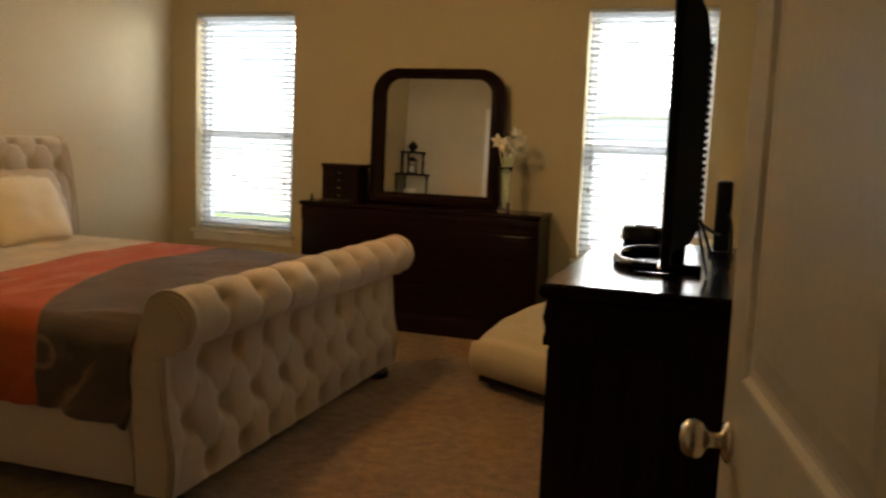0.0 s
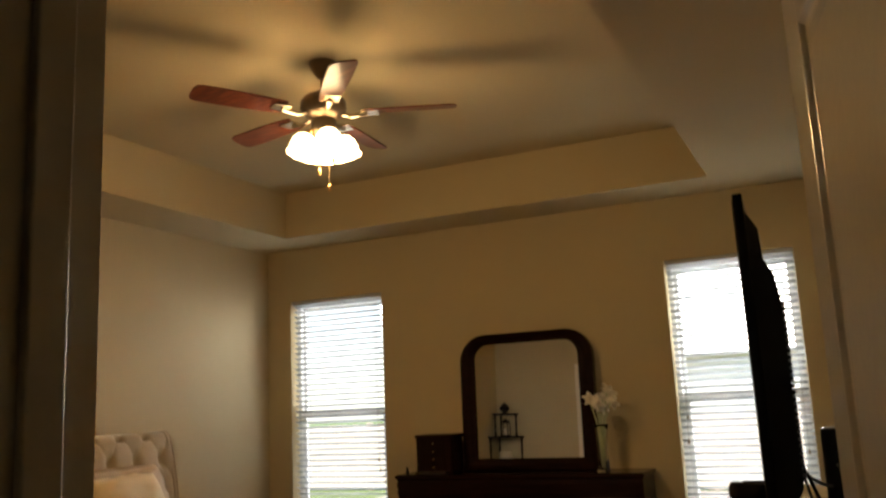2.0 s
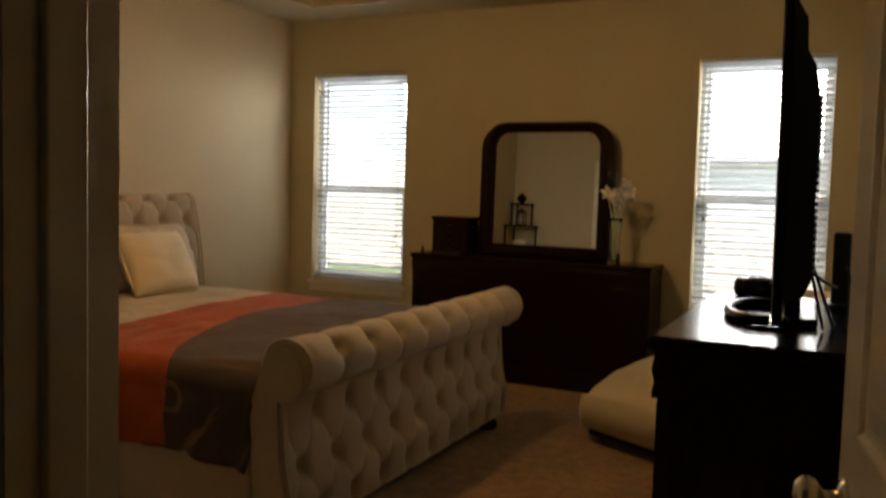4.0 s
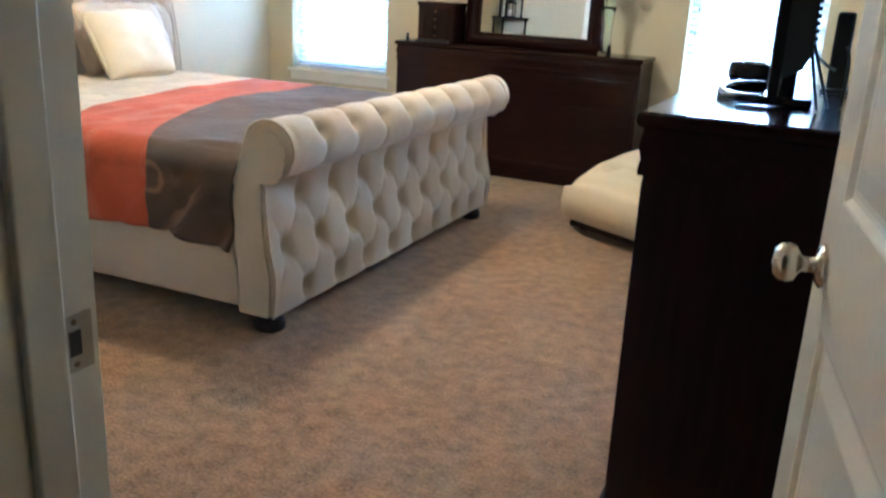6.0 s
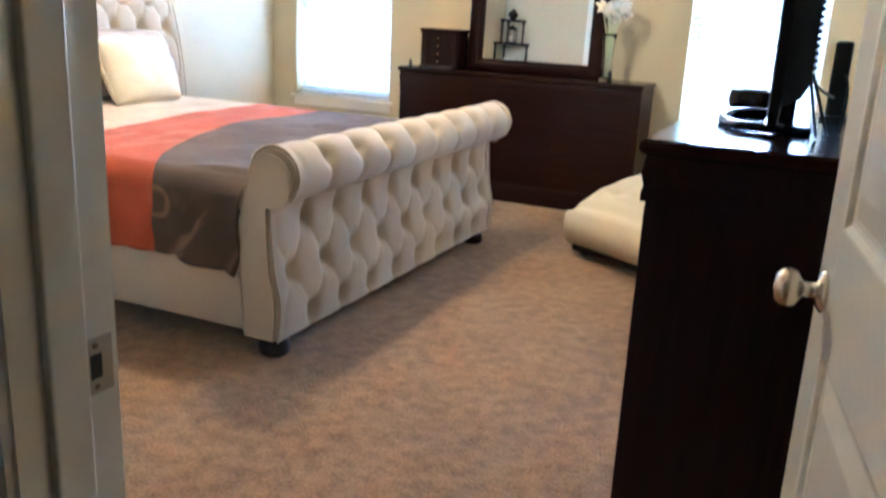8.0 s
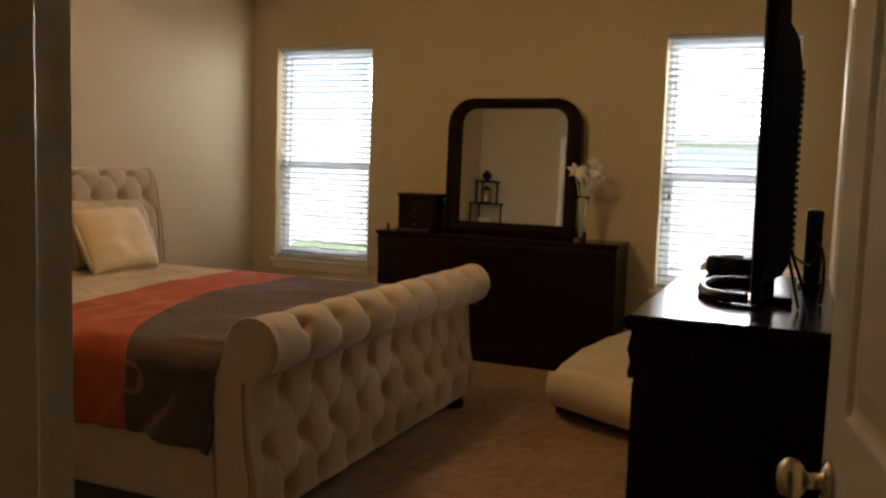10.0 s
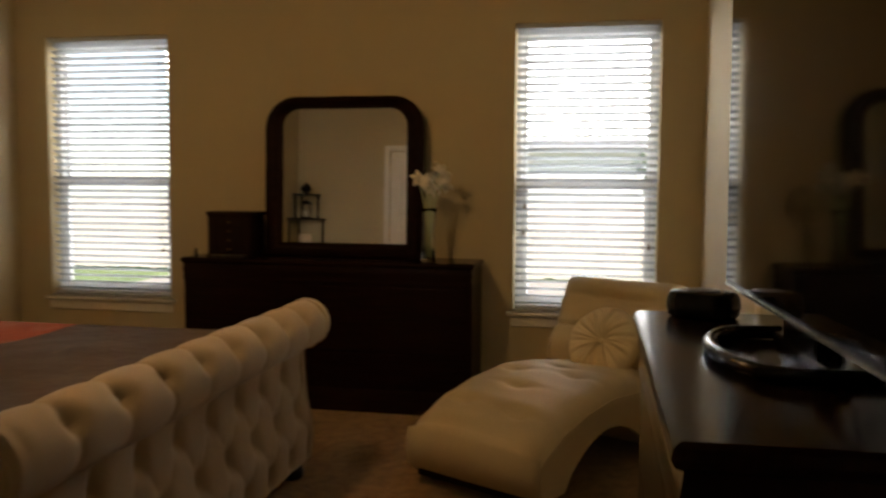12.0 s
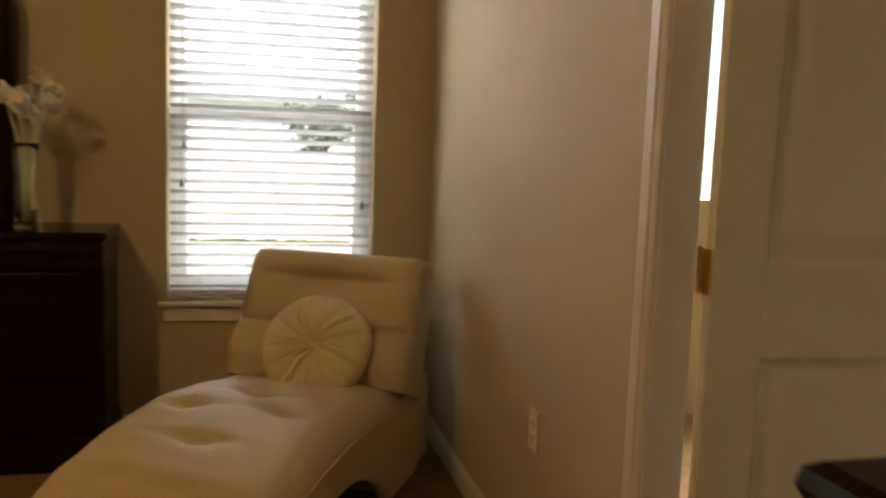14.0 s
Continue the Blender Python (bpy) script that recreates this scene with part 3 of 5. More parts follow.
def upholstered_end(bed, name, line, n_face, half, cols, rows, phase, back_x, label):
    """A deep-buttoned end. line: (x, z) from the bottom of the face over the top; the first n_face steps carry the diamonds,
    the rest is the roll with one row of buttons; half: half the width."""
    last = len(line) - 1
    low = line[0][1]

    def f(u, v):
        k = v * last
        i = min(int(k), last - 1)
        g = k - i
        x, z = line[i][0] * (1 - g) + line[i + 1][0] * g, line[i][1] * (1 - g) + line[i + 1][1] * g
        dx, dz = line[i + 1][0] - line[i][0], line[i + 1][1] - line[i][1]
        s = math.hypot(dx, dz) or 1
        nx, nz = dz / s, -dx / s
        a = u * cols + phase
        if k >= n_face and n_face < last:
            w = (k - n_face) / (last - n_face)
            crease = abs(math.sin(math.pi * a)) ** 0.22
            ra = a - round(a)
            pit = math.exp(-((ra / 0.15) ** 2 + ((w - 0.42) / 0.10) ** 2))
            fade = math.sin(math.pi * min(1.0, max(0.0, w * 1.05))) ** 0.5
            d = -(0.032 * (1 - crease) + 0.036 * pit) * fade
        else:
            w = k / n_face
            d = (tuft(a, w * rows) - 1.0) * 0.05 * min(1, w * 7, (1 - w) * 6 + 0.1) if rows > 2.5 else (foot_tuft(a, w) - 1.0) * 0.042 * min(1, w * 20 + 0.3, (1 - w) * 14 + 0.25)
        e = min(u, 1 - u) * 2 * half
        d *= min(1, e / 0.05)
        d -= 0.014 * (1 - min(1, e / 0.02)) ** 2
        return (x + nx * d, (u - 0.5) * 2 * half, z + nz * d)

    bm = bmesh.new()
    grid(bm, int(half * 2 / 0.0085), last * 2, f)
    face = part(name, bm, LINEN, bed, label, True)
    outline = [p for p in line] + [(back_x + 0.012, line[-1][1] - 0.03), (back_x - 0.03, line[-1][1] - 0.16), (back_x - 0.035, line[-1][1] * 0.62), (back_x, low + 0.16), (back_x, low)]
    for s in (-1, 1):
        yy = s * half
        bm = bmesh.new()
        prism(bm, outline, "y", yy - s * 0.004, yy - s * 0.03)
        look_smooth(part("end_panel", bm, LINEN, face, "cream end panel"), 30)
        mid = [((p[0] - (line[min(q, last)][0] + back_x) / 2) * 0.70 + (line[min(q, last)][0] + back_x) / 2, low + (p[1] - low) * 0.955) for q, p in enumerate(outline)]
        bm = bmesh.new()
        prism(bm, mid, "y", yy - s * 0.005, yy + s * 0.006)
        look_smooth(part("scroll_panel", bm, LINEN, face, "raised cream scroll on the end"), 30)
        bm = bmesh.new()
        tube(bm, [(x, yy + s * 0.0, z) for x, z in outline[::3] + outline[-3:]], 0.005, 6)
        part("piping", bm, LINEN, face, smooth=True)
    part("back_panel", boxes((back_x, back_x + 0.03, -half + 0.02, half - 0.02, low, line[-1][1] - 0.05)), LINEN, face)
    bm = bmesh.new()
    lathe(bm, [(0.012, 0), (0.011, 0.004), (0.006, 0.007), (0, 0.008)], 10)
    me = bpy.data.meshes.new("button")
    bm.to_mesh(me)
    bm.free()
    me.materials.append(LINEN)
    levels = [(r % 2, r / 2 / rows) for r in range(1, int(rows * 2) + 1)] if rows > 2.5 else [(0, 0.12), (1, 0.465), (0, 0.81)]
    for r, w in levels:
        if w > 0.97:
            continue
        for i in range(-1, int(cols) + 2):
            a = i + (0.5 if r else 0.0)
            u = (a - phase) / cols
            if 0.02 < u < 0.98:
                v = w * n_face / last
                p, p2 = Vector(f(u, v)), Vector(f(u, v + 0.01))
                t = p2 - p
                ang = math.degrees(math.atan2(t.x, t.z))
                share("button", me, face, Matrix.Translation(p) @ pose(-0.002, 0, 0, 0, 90 + ang, 0))
    for i in range(0, int(cols) + 2):
        u = (i - phase) / cols
        if 0.02 < u < 0.98 and len(line) - n_face > 20:
            v = (n_face + 0.42 * (last - n_face)) / last
            p, p2 = Vector(f(u, v)), Vector(f(u, v + 0.004))
            t = p2 - p
            share("button", me, face, Matrix.Translation(p) @ pose(0, 0, 0, 0, 90 + math.degrees(math.atan2(t.x, t.z)), 0))
    return face


def footboard_line():
    fx, low, r, cz = BL + 0.015, 0.080, 0.108, 0.715
    out = []
    for k in range(40):
        g = k / 39
        out.append((fx + 0.012 * math.sin(math.pi * min(1, g / 0.5)) - 0.030 * math.sin(math.pi / 2 * max(0, (g - 0.3) / 0.7)), low + (cz - r * 0.92 - low) * g))
    cx = fx - 0.012
    for k in range(1, 47):
        a = math.radians(-68 + (190 + 68) * k / 46)
        out.append((cx + r * math.cos(a), cz + r * math.sin(a)))
    return out, 39


def headboard_line():
    out = []
    for k in range(44):
        g = k / 43
        out.append((0.20 - 0.035 * g - 0.075 * g ** 3, 0.30 + 0.93 * g))
    x0, z0 = out[-1]
    for k in range(1, 13):
        a = math.radians(10 + 110 * k / 12)
        out.append((x0 - 0.075 + 0.075 * math.cos(a) / math.cos(math.radians(10)), z0 + 0.085 * (math.sin(a) - math.sin(math.radians(10)))))
    return out, 43


def sleigh_bed():
    bed = thing("bed", "cream tufted upholstered king sleigh bed on black bun feet", "bed", BED)
    line, n = footboard_line()
    upholstered_end(bed, "footboard", line, n, BW / 2, 9.0, 1.9, 0.0, BL - 0.135, "deep-buttoned cream footboard with rolled top")
    line, n = headboard_line()
    upholstered_end(bed, "headboard", line, len(line) - 1, 1.315, 11.2, 2.92, 0.25, 0.02, "deep-buttoned cream headboard curling backwards")
    for s in (-1, 1):
        bm = boxes((0.15, BL - 0.10, s * (BW / 2 - 0.045) - 0.035, s * (BW / 2 - 0.045) + 0.035, 0.092, 0.345, 0.015, 3))
        look_smooth(part("side_rail", bm, LINEN, bed, "cream upholstered side rail"))
    for x in (0.10, BL - 0.055):
        for s in (-1, 1):
            bm = bmesh.new()
            lathe(bm, [(0.048, 0), (0.060, 0.010), (0.062, 0.035), (0.052, 0.056), (0.040, 0.062), (0.040, 0.10)], 20, pose(x, s * (BW / 2 - 0.075), 0))
            part("bun_foot", bm, BLACKW, bed, "black turned bun foot", True)
    part("slat_deck", boxes((0.16, BL - 0.12, -BW / 2 + 0.08, BW / 2 - 0.08, 0.17, 0.22)), BLACKW, bed)
    return bed


sleigh_bed()


def mattress():
    bm = boxes((0.19, BL - 0.13, -BW / 2 + 0.09, BW / 2 - 0.09, 0.22, 0.610, 0.05, 4))
    ob = look_smooth(obj("mattress", bm, SHEET))
    ob.matrix_world = BED
    tagged(ob, "white mattress on the sleigh bed", "mattress")


mattress()


def bedspread():
    """Laid over the mattress, hanging down the near side in uneven folds; world-aligned so that the bands run askew."""
    hw = BW / 2 + 0.0
    L0, L1 = 0.30, BL - 0.15
    drop0, drop1 = 0.205, 0.21
    r = 0.11
    top = 0.662
    span = [("side", drop0), ("arc", r * math.pi / 2), ("top", 2 * (hw - r)), ("arc", r * math.pi / 2), ("side", drop1)]
    total = sum(s[1] for s in span)

    def section(s):
        s0 = s * total
        if s0 < drop0:
            return -hw, top - r - (drop0 - s0), 0.0, drop0 - s0
        s0 -= drop0
        if s0 < r * math.pi / 2:
            a = s0 / r
            return -hw + r - r * math.cos(a), top - r + r * math.sin(a), 0.5, 0
        s0 -= r * math.pi / 2
        if s0 < 2 * (hw - r):
            return -hw + r + s0, top, 1.0, 0
        s0 -= 2 * (hw - r)
        if s0 < r * math.pi / 2:
            a = s0 / r
            return hw - r + r * math.sin(a), top - r + r * math.cos(a), 0.5, 0
        s0 -= r * math.pi / 2
        return hw, top - r - s0, 0.0, s0

    def seams(y):
        """Where the bands are sewn together: the seams swing towards the foot on the near side."""
        p = max(0.0, min(1.0, (1.06 - y) / 2.12)) ** 3.2
        return [L0, 1.07 + 0.55 * p, 1.53 + 0.56 * p, L1]

    def f(band, g, v):
        y, z, flat, down = section(v)
        lo, hi = seams(y)[band], seams(y)[band + 1]
        x = lo + (hi - lo) * g
        u = (x - L0) / (L1 - L0)
        n = noise.noise((x * 2.2, y * 1.6, 1.7)) * 0.018 + noise.noise((x * 6, y * 5, 4.2)) * 0.006
        if flat == 1.0:
            z += n + 0.022 * math.exp(-((u - 0.97) / 0.1) ** 2) - 0.03 * max(0.0, u - 0.9) * 10 * 0.3
        elif down > 0:
            s = -1 if y < 0 else 1
            k = down / drop0
            fold = math.sin(x * 8 + 1.3 * math.sin(x * 3.1)) * 0.014 * k + noise.noise((x * 5, down * 3, 2.0)) * 0.022 * k
            y += s * (0.008 + max(-0.006, fold))
            z += (noise.noise((x * 1.6, 0.3, 9.0)) * 0.03 - 0.03 * max(0.0, (u - 0.80) / 0.2)) * k
            ripple = math.exp(-((u - 0.93) / 0.05) ** 2)
            y += s * 0.02 * ripple * math.sin(down * 40 + x * 30) * k
            gather = max(0.0, min(1.0, (u - 0.72) / 0.12)) * (1 if y < 0 else 0.5)
            y += s * gather * (0.016 * math.sin(26 * x + 30 * down) + 0.010 * math.sin(47 * x + 41 * down + 1.0)) * (0.4 + 0.6 * k)
        return (x, y, z)

    c = thing("comforter", "cream, rust red and grey-brown printed comforter spread over the bed", "comforter", BED)
    for band, (nm, cloth, label) in enumerate((("cream_band", CREAMCLOTH, "plain cream band near the pillows"), ("rust_band", RUSTCLOTH, "rust red band with a blurred print"),
                                               ("grey_band", GREYCLOTH, "grey-brown band with a pale leaf print"))):
        bm = bmesh.new()
        grid(bm, 60, 150, lambda g, v, band=band: f(band, g, v))
        ob = part(nm, bm, cloth, c, label, True)
        so = ob.modifiers.new("thick", "SOLIDIFY")
        so.thickness, so.offset = 0.018, 1.0


bedspread()


def pillow_mesh(w, h, t, flange=0.0, seed=0.0):
    bm = bmesh.new()
    n = 36
    for s in (1, -1):
        def f(u, v, s=s):
            a, b = 2 * u - 1, 2 * v - 1
            e = max(abs(a), abs(b))
            k = max(0.0, 1 - abs(a) ** 3.2) * max(0.0, 1 - abs(b) ** 3.2)
            pinch = 1 - 0.05 * (1 - abs(a)) * (abs(b) ** 4) - 0.05 * (1 - abs(b)) * (abs(a) ** 4)
            z = s * (t / 2 * k ** 0.55 + 0.003) + noise.noise((a * 2.3 + seed, b * 2.3, 3.3)) * 0.012 * k
            return (a * w / 2 * pinch, b * h / 2 * pinch, z)
        grid(bm, n, n, f)
    bmesh.ops.remove_doubles(bm, verts=bm.verts, dist=0.0065)
    if flange:
        k = 200
        rim = []
        for q in range(k):
            a = 2 * math.pi * q / k
            c, s2 = math.cos(a), math.sin(a)
            m = (abs(c) ** 7 + abs(s2) ** 7) ** (1 / 7)
            x, y = c / m * w / 2, s2 / m * h / 2
            wob = 0.005 * math.sin(a * 15 + seed) + 0.004 * math.sin(a * 6 + 2 * seed)
            rim.append((bm.verts.new((x * 0.955, y * 0.955, 0.004)), bm.verts.new((x * (1 + flange / w * 2), y * (1 + flange / h * 2), wob)), bm.verts.new((x * 0.955, y * 0.955, -0.004))))
        for q in range(k):
            a, b = rim[q], rim[(q + 1) % k]
            bm.faces.new((a[0], b[0], b[1], a[1]))
            bm.faces.new((a[1], b[1], b[2], a[2]))
    return bm


def put_pillow(name, m, w, h, t, material, label, flange=0.0, seed=0.0):
    ob = obj(name, pillow_mesh(w, h, t, flange, seed), material, True)
    ob.matrix_world = m
    tagged(ob, label, "pillow", "pillows on the bed")


put_pillow("pillow_sham", pose(-2.88, 3.25, 0.880, 0, 70, 2) @ pose(0, 0, 0, 0, 0, 90), 0.72, 0.40, 0.16, SHAM, "tan flanged pillow sham leaning on the headboard", 0.03, 1.0)
put_pillow("pillow_sham", pose(-2.88, 2.00, 0.880, 0, 70, -2) @ pose(0, 0, 0, 0, 0, 90), 0.72, 0.40, 0.16, SHAM, "tan flanged pillow sham leaning on the headboard", 0.03, 2.0)
put_pillow("throw_pillow", pose(-2.69, 3.11, 0.868, 0, 64, 6) @ pose(0, 0, 0, 0, 0, 90), 0.60, 0.41, 0.19, PILLOW, "plump cream square throw pillow with a ruffled edge", 0.012, 3.0)
put_pillow("throw_pillow", pose(-2.71, 2.18, 0.868, 0, 64, -4) @ pose(0, 0, 0, 0, 0, 90), 0.60, 0.41, 0.19, PILLOW, "plump cream square throw pillow with a ruffled edge", 0.012, 4.0)

# ---- case goods in dark cherry ----


def ogee_outline(depth, z, front):
    """Edge of a thick top with a rolled drawer below it: (depth from the back, height) points; front is the way it looks."""
    p = [(0, z), (depth - 0.012, z), (depth - 0.003, z - 0.006), (depth, z - 0.018), (depth - 0.006, z - 0.030), (depth - 0.016, z - 0.036),
         (depth - 0.014, z - 0.050), (depth - 0.010, z - 0.075), (depth - 0.016, z - 0.10), (depth - 0.012, z - 0.122), (depth - 0.013, z - 0.135), (0, z - 0.135)]
    return [(front * a, b) for a, b in p]


def wrapped(profile, w, depth):
    """A moulding mitred round the front and both ends, with a flat top and underside; profile: (inset, height) from the top down."""
    bm = bmesh.new()
    rings = [[bm.verts.new(p) for p in ((-w + i, 0, z), (-w + i, -depth + i, z), (w - i, -depth + i, z), (w - i, 0, z))] for i, z in profile]
    for a, b in zip(rings, rings[1:]):
        for k in range(4):
            bm.faces.new((a[k], a[(k + 1) % 4], b[(k + 1) % 4], b[k]))
    bm.faces.new(rings[0][::-1])
    bm.faces.new(rings[-1])
    bmesh.ops.recalc_face_normals(bm, faces=bm.faces)
    return bm


def case_piece(name, width, depth, height, cols, rows, m, label, category, mat_top):
    """A Louis Philippe style case: back at local y=0, front towards -y, centred on x."""
    d = thing(name, label, category, m)
    w = width / 2
    top = wrapped([(depth - a, z) for a, z in ogee_outline(depth, height, 1)[1:-1]], w, depth)
    look_smooth(part("top", top, mat_top, d, "dark cherry top with ogee moulding"), 30)
    bm = boxes((-w + 0.013, w - 0.013, -depth + 0.025, -0.002, 0.13, height - 0.13))
    part("body", bm, CHERRY_V, d)
    pl = [(0.012, 0.14), (0.010, 0.132), (0.006, 0.122), (0.0, 0.105), (0.0, 0.0)]
    look_smooth(part("plinth", wrapped(pl, w, depth), mat_top, d, "dark cherry bracket plinth"), 30)
    z0, z1 = 0.165, height - 0.15
    cw = (2 * w - 0.09) / cols
    rh = (z1 - z0) / rows
    for c in range(cols):
        for r in range(rows):
            xa, xb = -w + 0.045 + cw * c + 0.0015, -w + 0.045 + cw * (c + 1) - 0.0015
            za, zb = z0 + rh * r + 0.003, z0 + rh * (r + 1) - 0.003
            part("drawer", boxes((xa, xb, -depth + 0.017, -depth + 0.035, za, zb, 0.0012)), mat_top, d)
    return d


case_piece("dresser", 1.83, 0.378, 0.898, 3, 3, pose(-0.902, 5.180, 0), "long dark cherry dresser with ogee top", "dresser", CHERRY)
case_piece("chest_of_drawers", 1.025, 0.415, 1.071, 1, 4, pose(1.266, 1.470, 0, 0, 0, -89.0), "tall dark cherry chest of drawers under the television", "chest", CHERRY)


def dresser_mirror():
    d = thing("dresser_mirror", "arched dark cherry framed mirror standing on the dresser", "mirror", pose(-0.860, 5.080, 0.8985, -1.5))
    W, H, R = 1.027, 0.995, 0.20

    def outline(inset, n=14):
        w, h, r = W / 2 - inset * 1.14, H - inset * 0.76, max(0.04, R - inset * 0.9)
        lo = 0.0 if inset == 0 else 0.087
        pts = [(-w, lo), (w, lo)]
        for k in range(n + 1):
            a = math.pi / 2 * k / n
            pts.append((w - r + r * math.cos(a), h - r + r * math.sin(a)))
        for k in range(n + 1):
            a = math.pi / 2 + math.pi / 2 * k / n
            pts.append((-w + r + r * math.cos(a), h - r + r * math.sin(a)))
        return pts

    # frame section: (inset, forward)
    sec = [(0.0, 0.045), (0.0, -0.012), (0.012, -0.026), (0.035, -0.034), (0.06, -0.026), (0.078, -0.012), (0.088, -0.014), (0.098, 0.0), (0.098, 0.045)]
    bm = bmesh.new()
    rings = []
    for i, y in sec:
        ol = outline(0)
        t = outline(0.098)
        g = i / 0.098
        rings.append([bm.verts.new((a[0] * (1 - g) + b[0] * g, y, a[1] * (1 - g) + b[1] * g)) for a, b in zip(ol, t)])
    n = len(rings[0])
    rings.append(rings[0])
    for a, b in zip(rings, rings[1:]):
        for k in range(n):
            bm.faces.new((a[k], a[(k + 1) % n], b[(k + 1) % n], b[k]))
    look_smooth(part("frame", bm, CHERRY, d, "dark cherry moulded frame"), 35)
    bm = bmesh.new()
    prism(bm, outline(0.09), "y", 0.006, 0.012)
    part("mirror_glass", bm, MIRROR, d, "clear mirror glass")
    bm = bmesh.new()
    prism(bm, outline(0.004), "y", 0.045, 0.052)
    part("backing", bm, BLACKW, d)
    return d


dresser_mirror()


def jewelry_box():
    d = thing("jewelry_box", "dark wooden jewelry box with small drawers on the dresser", "box", pose(-1.527, 4.985, 0.8985) @ Matrix.Diagonal((0.85, 1, 0.96, 1)))
    part("body", boxes((-0.17, 0.17, -0.10, 0.10, 0.012, 0.262, 0.004)), CHERRY_V, d)
    part("lid", boxes((-0.18, 0.18, -0.11, 0.108, 0.2625, 0.292, 0.008)), CHERRY, d)
    part("base", boxes((-0.18, 0.18, -0.11, 0.108, 0.0, 0.0125, 0.004)), CHERRY, d)
    for k in range(4):
        z = 0.025 + k * 0.058
        dr = part("drawer", boxes((-0.10, 0.10, -0.106, -0.0995, z, z + 0.05, 0.002)), CHERRY, d)
        bm = bmesh.new()
        lathe(bm, [(0.004, 0), (0.003, 0.006), (0.007, 0.011), (0.0, 0.016)], 10, pose(0, -0.106, z + 0.025, 90))
        part("drawer_knob", bm, BRASS, dr, smooth=True)
    for s in (-1, 1):
        part("side_door", boxes((min(s * 0.165, s * 0.105), max(s * 0.165, s * 0.105), -0.106, -0.0995, 0.025, 0.25, 0.002)), CHERRY_V, d)


jewelry_box()
tr = thing("trinket_tray", "low dark flat tray in front of the jewelry box", "tray", pose(-1.52, 4.845, 0.8985, 0, 0, 4))
part("tray", boxes((-0.11, 0.11, -0.035, 0.035, 0, 0.014, 0.004)), BLACKP, tr)
part("rim", boxes((-0.108, 0.108, -0.033, 0.033, 0.0142, 0.017, 0.001)), BRONZE, tr)
bt = thing("small_bottle", "tiny dark perfume bottle on the dresser end", "bottle", pose(-1.735, 4.85, 0.8985))
bm = bmesh.new()
lathe(bm, [(0.012, 0), (0.013, 0.004), (0.013, 0.028), (0.006, 0.034), (0.006, 0.04)], 14)
part("bottle", bm, BLACKP, bt, smooth=True)
bm = bmesh.new()
lathe(bm, [(0.008, 0.04), (0.008, 0.052), (0, 0.054)], 12)
part("cap", bm, BLACKW, bt, smooth=True)


def vase():
    v = thing("vase", "tall clear glass vase on the dresser", "vase", pose(-0.282, 4.93, 0.8985))
    bm = bmesh.new()
    lathe(bm, [(0.0, 0.0), (0.045, 0.0), (0.046, 0.01), (0.036, 0.10), (0.034, 0.18), (0.043, 0.27), (0.052, 0.315), (0.049, 0.315), (0.040, 0.27), (0.031, 0.18), (0.033, 0.10), (0.042, 0.022), (0.0, 0.018)], 28)
    part("vessel", bm, VASEG, v, smooth=True).visible_shadow = False
    f = thing("flower_bunch", "bunch of white silk amaryllis flowers in the glass vase", "flowers", pose(-0.282, 4.93, 0.918))
    rnd = random.Random(5)
    heads = [(-0.055, -0.02, 0.445, -50), (0.01, -0.05, 0.425, 10), (0.06, 0.0, 0.50, 55), (0.085, -0.03, 0.43, 80), (0.02, 0.03, 0.46, 150), (-0.02, 0.0, 0.40, -20)]
    for hx, hy, hz, ang in heads:
        bm = bmesh.new()
        tube(bm, [(hx * 0.1, hy * 0.1, 0.0), (hx * 0.2, hy * 0.2, 0.18), (hx * 0.45, hy * 0.4, 0.32), (hx, hy, hz)], [0.006, 0.006, 0.005, 0.004], 8)
        part("stem", bm, STEM, f, "green stem", True)
        for p in range(6):
            bm = bmesh.new()
            a = math.radians(60 * p + rnd.uniform(-8, 8))
            L, Wd = rnd.uniform(0.062, 0.075), rnd.uniform(0.040, 0.048)
            def g(u, t, L=L, Wd=Wd, p=p):
                s = (t - 0.5) * 2
                half = Wd / 2 * math.sin(math.pi * min(1, 0.12 + u * 0.88) ** 0.8) ** 0.7
                out = L * u
                up = 0.045 * math.sin(u * 1.7) - 0.03 * u * u + 0.012 * (1 - s * s) * 0.5
                return Vector((out, s * half, up + 0.004 * math.sin(7 * u + 4 * s + p)))
            grid(bm, 7, 6, g)
            tilt = pose(hx, hy, hz, 0, 0, ang) @ pose(0, 0, 0, 0, 52, 0) @ Matrix.Rotation(a, 4, "Z") @ pose(0.004, 0, 0)
            bmesh.ops.transform(bm, matrix=tilt, verts=bm.verts)
            pe = part("petal", bm, PETAL, f, smooth=True)
            so = pe.modifiers.new("thick", "SOLIDIFY")
            so.thickness = 0.0012


vase()

# ---- television and what stands on the chest ----
TV = pose(1.088, 1.455, 1.0715, 0, -0.4, 3.3)   # local -x is the way the screen looks


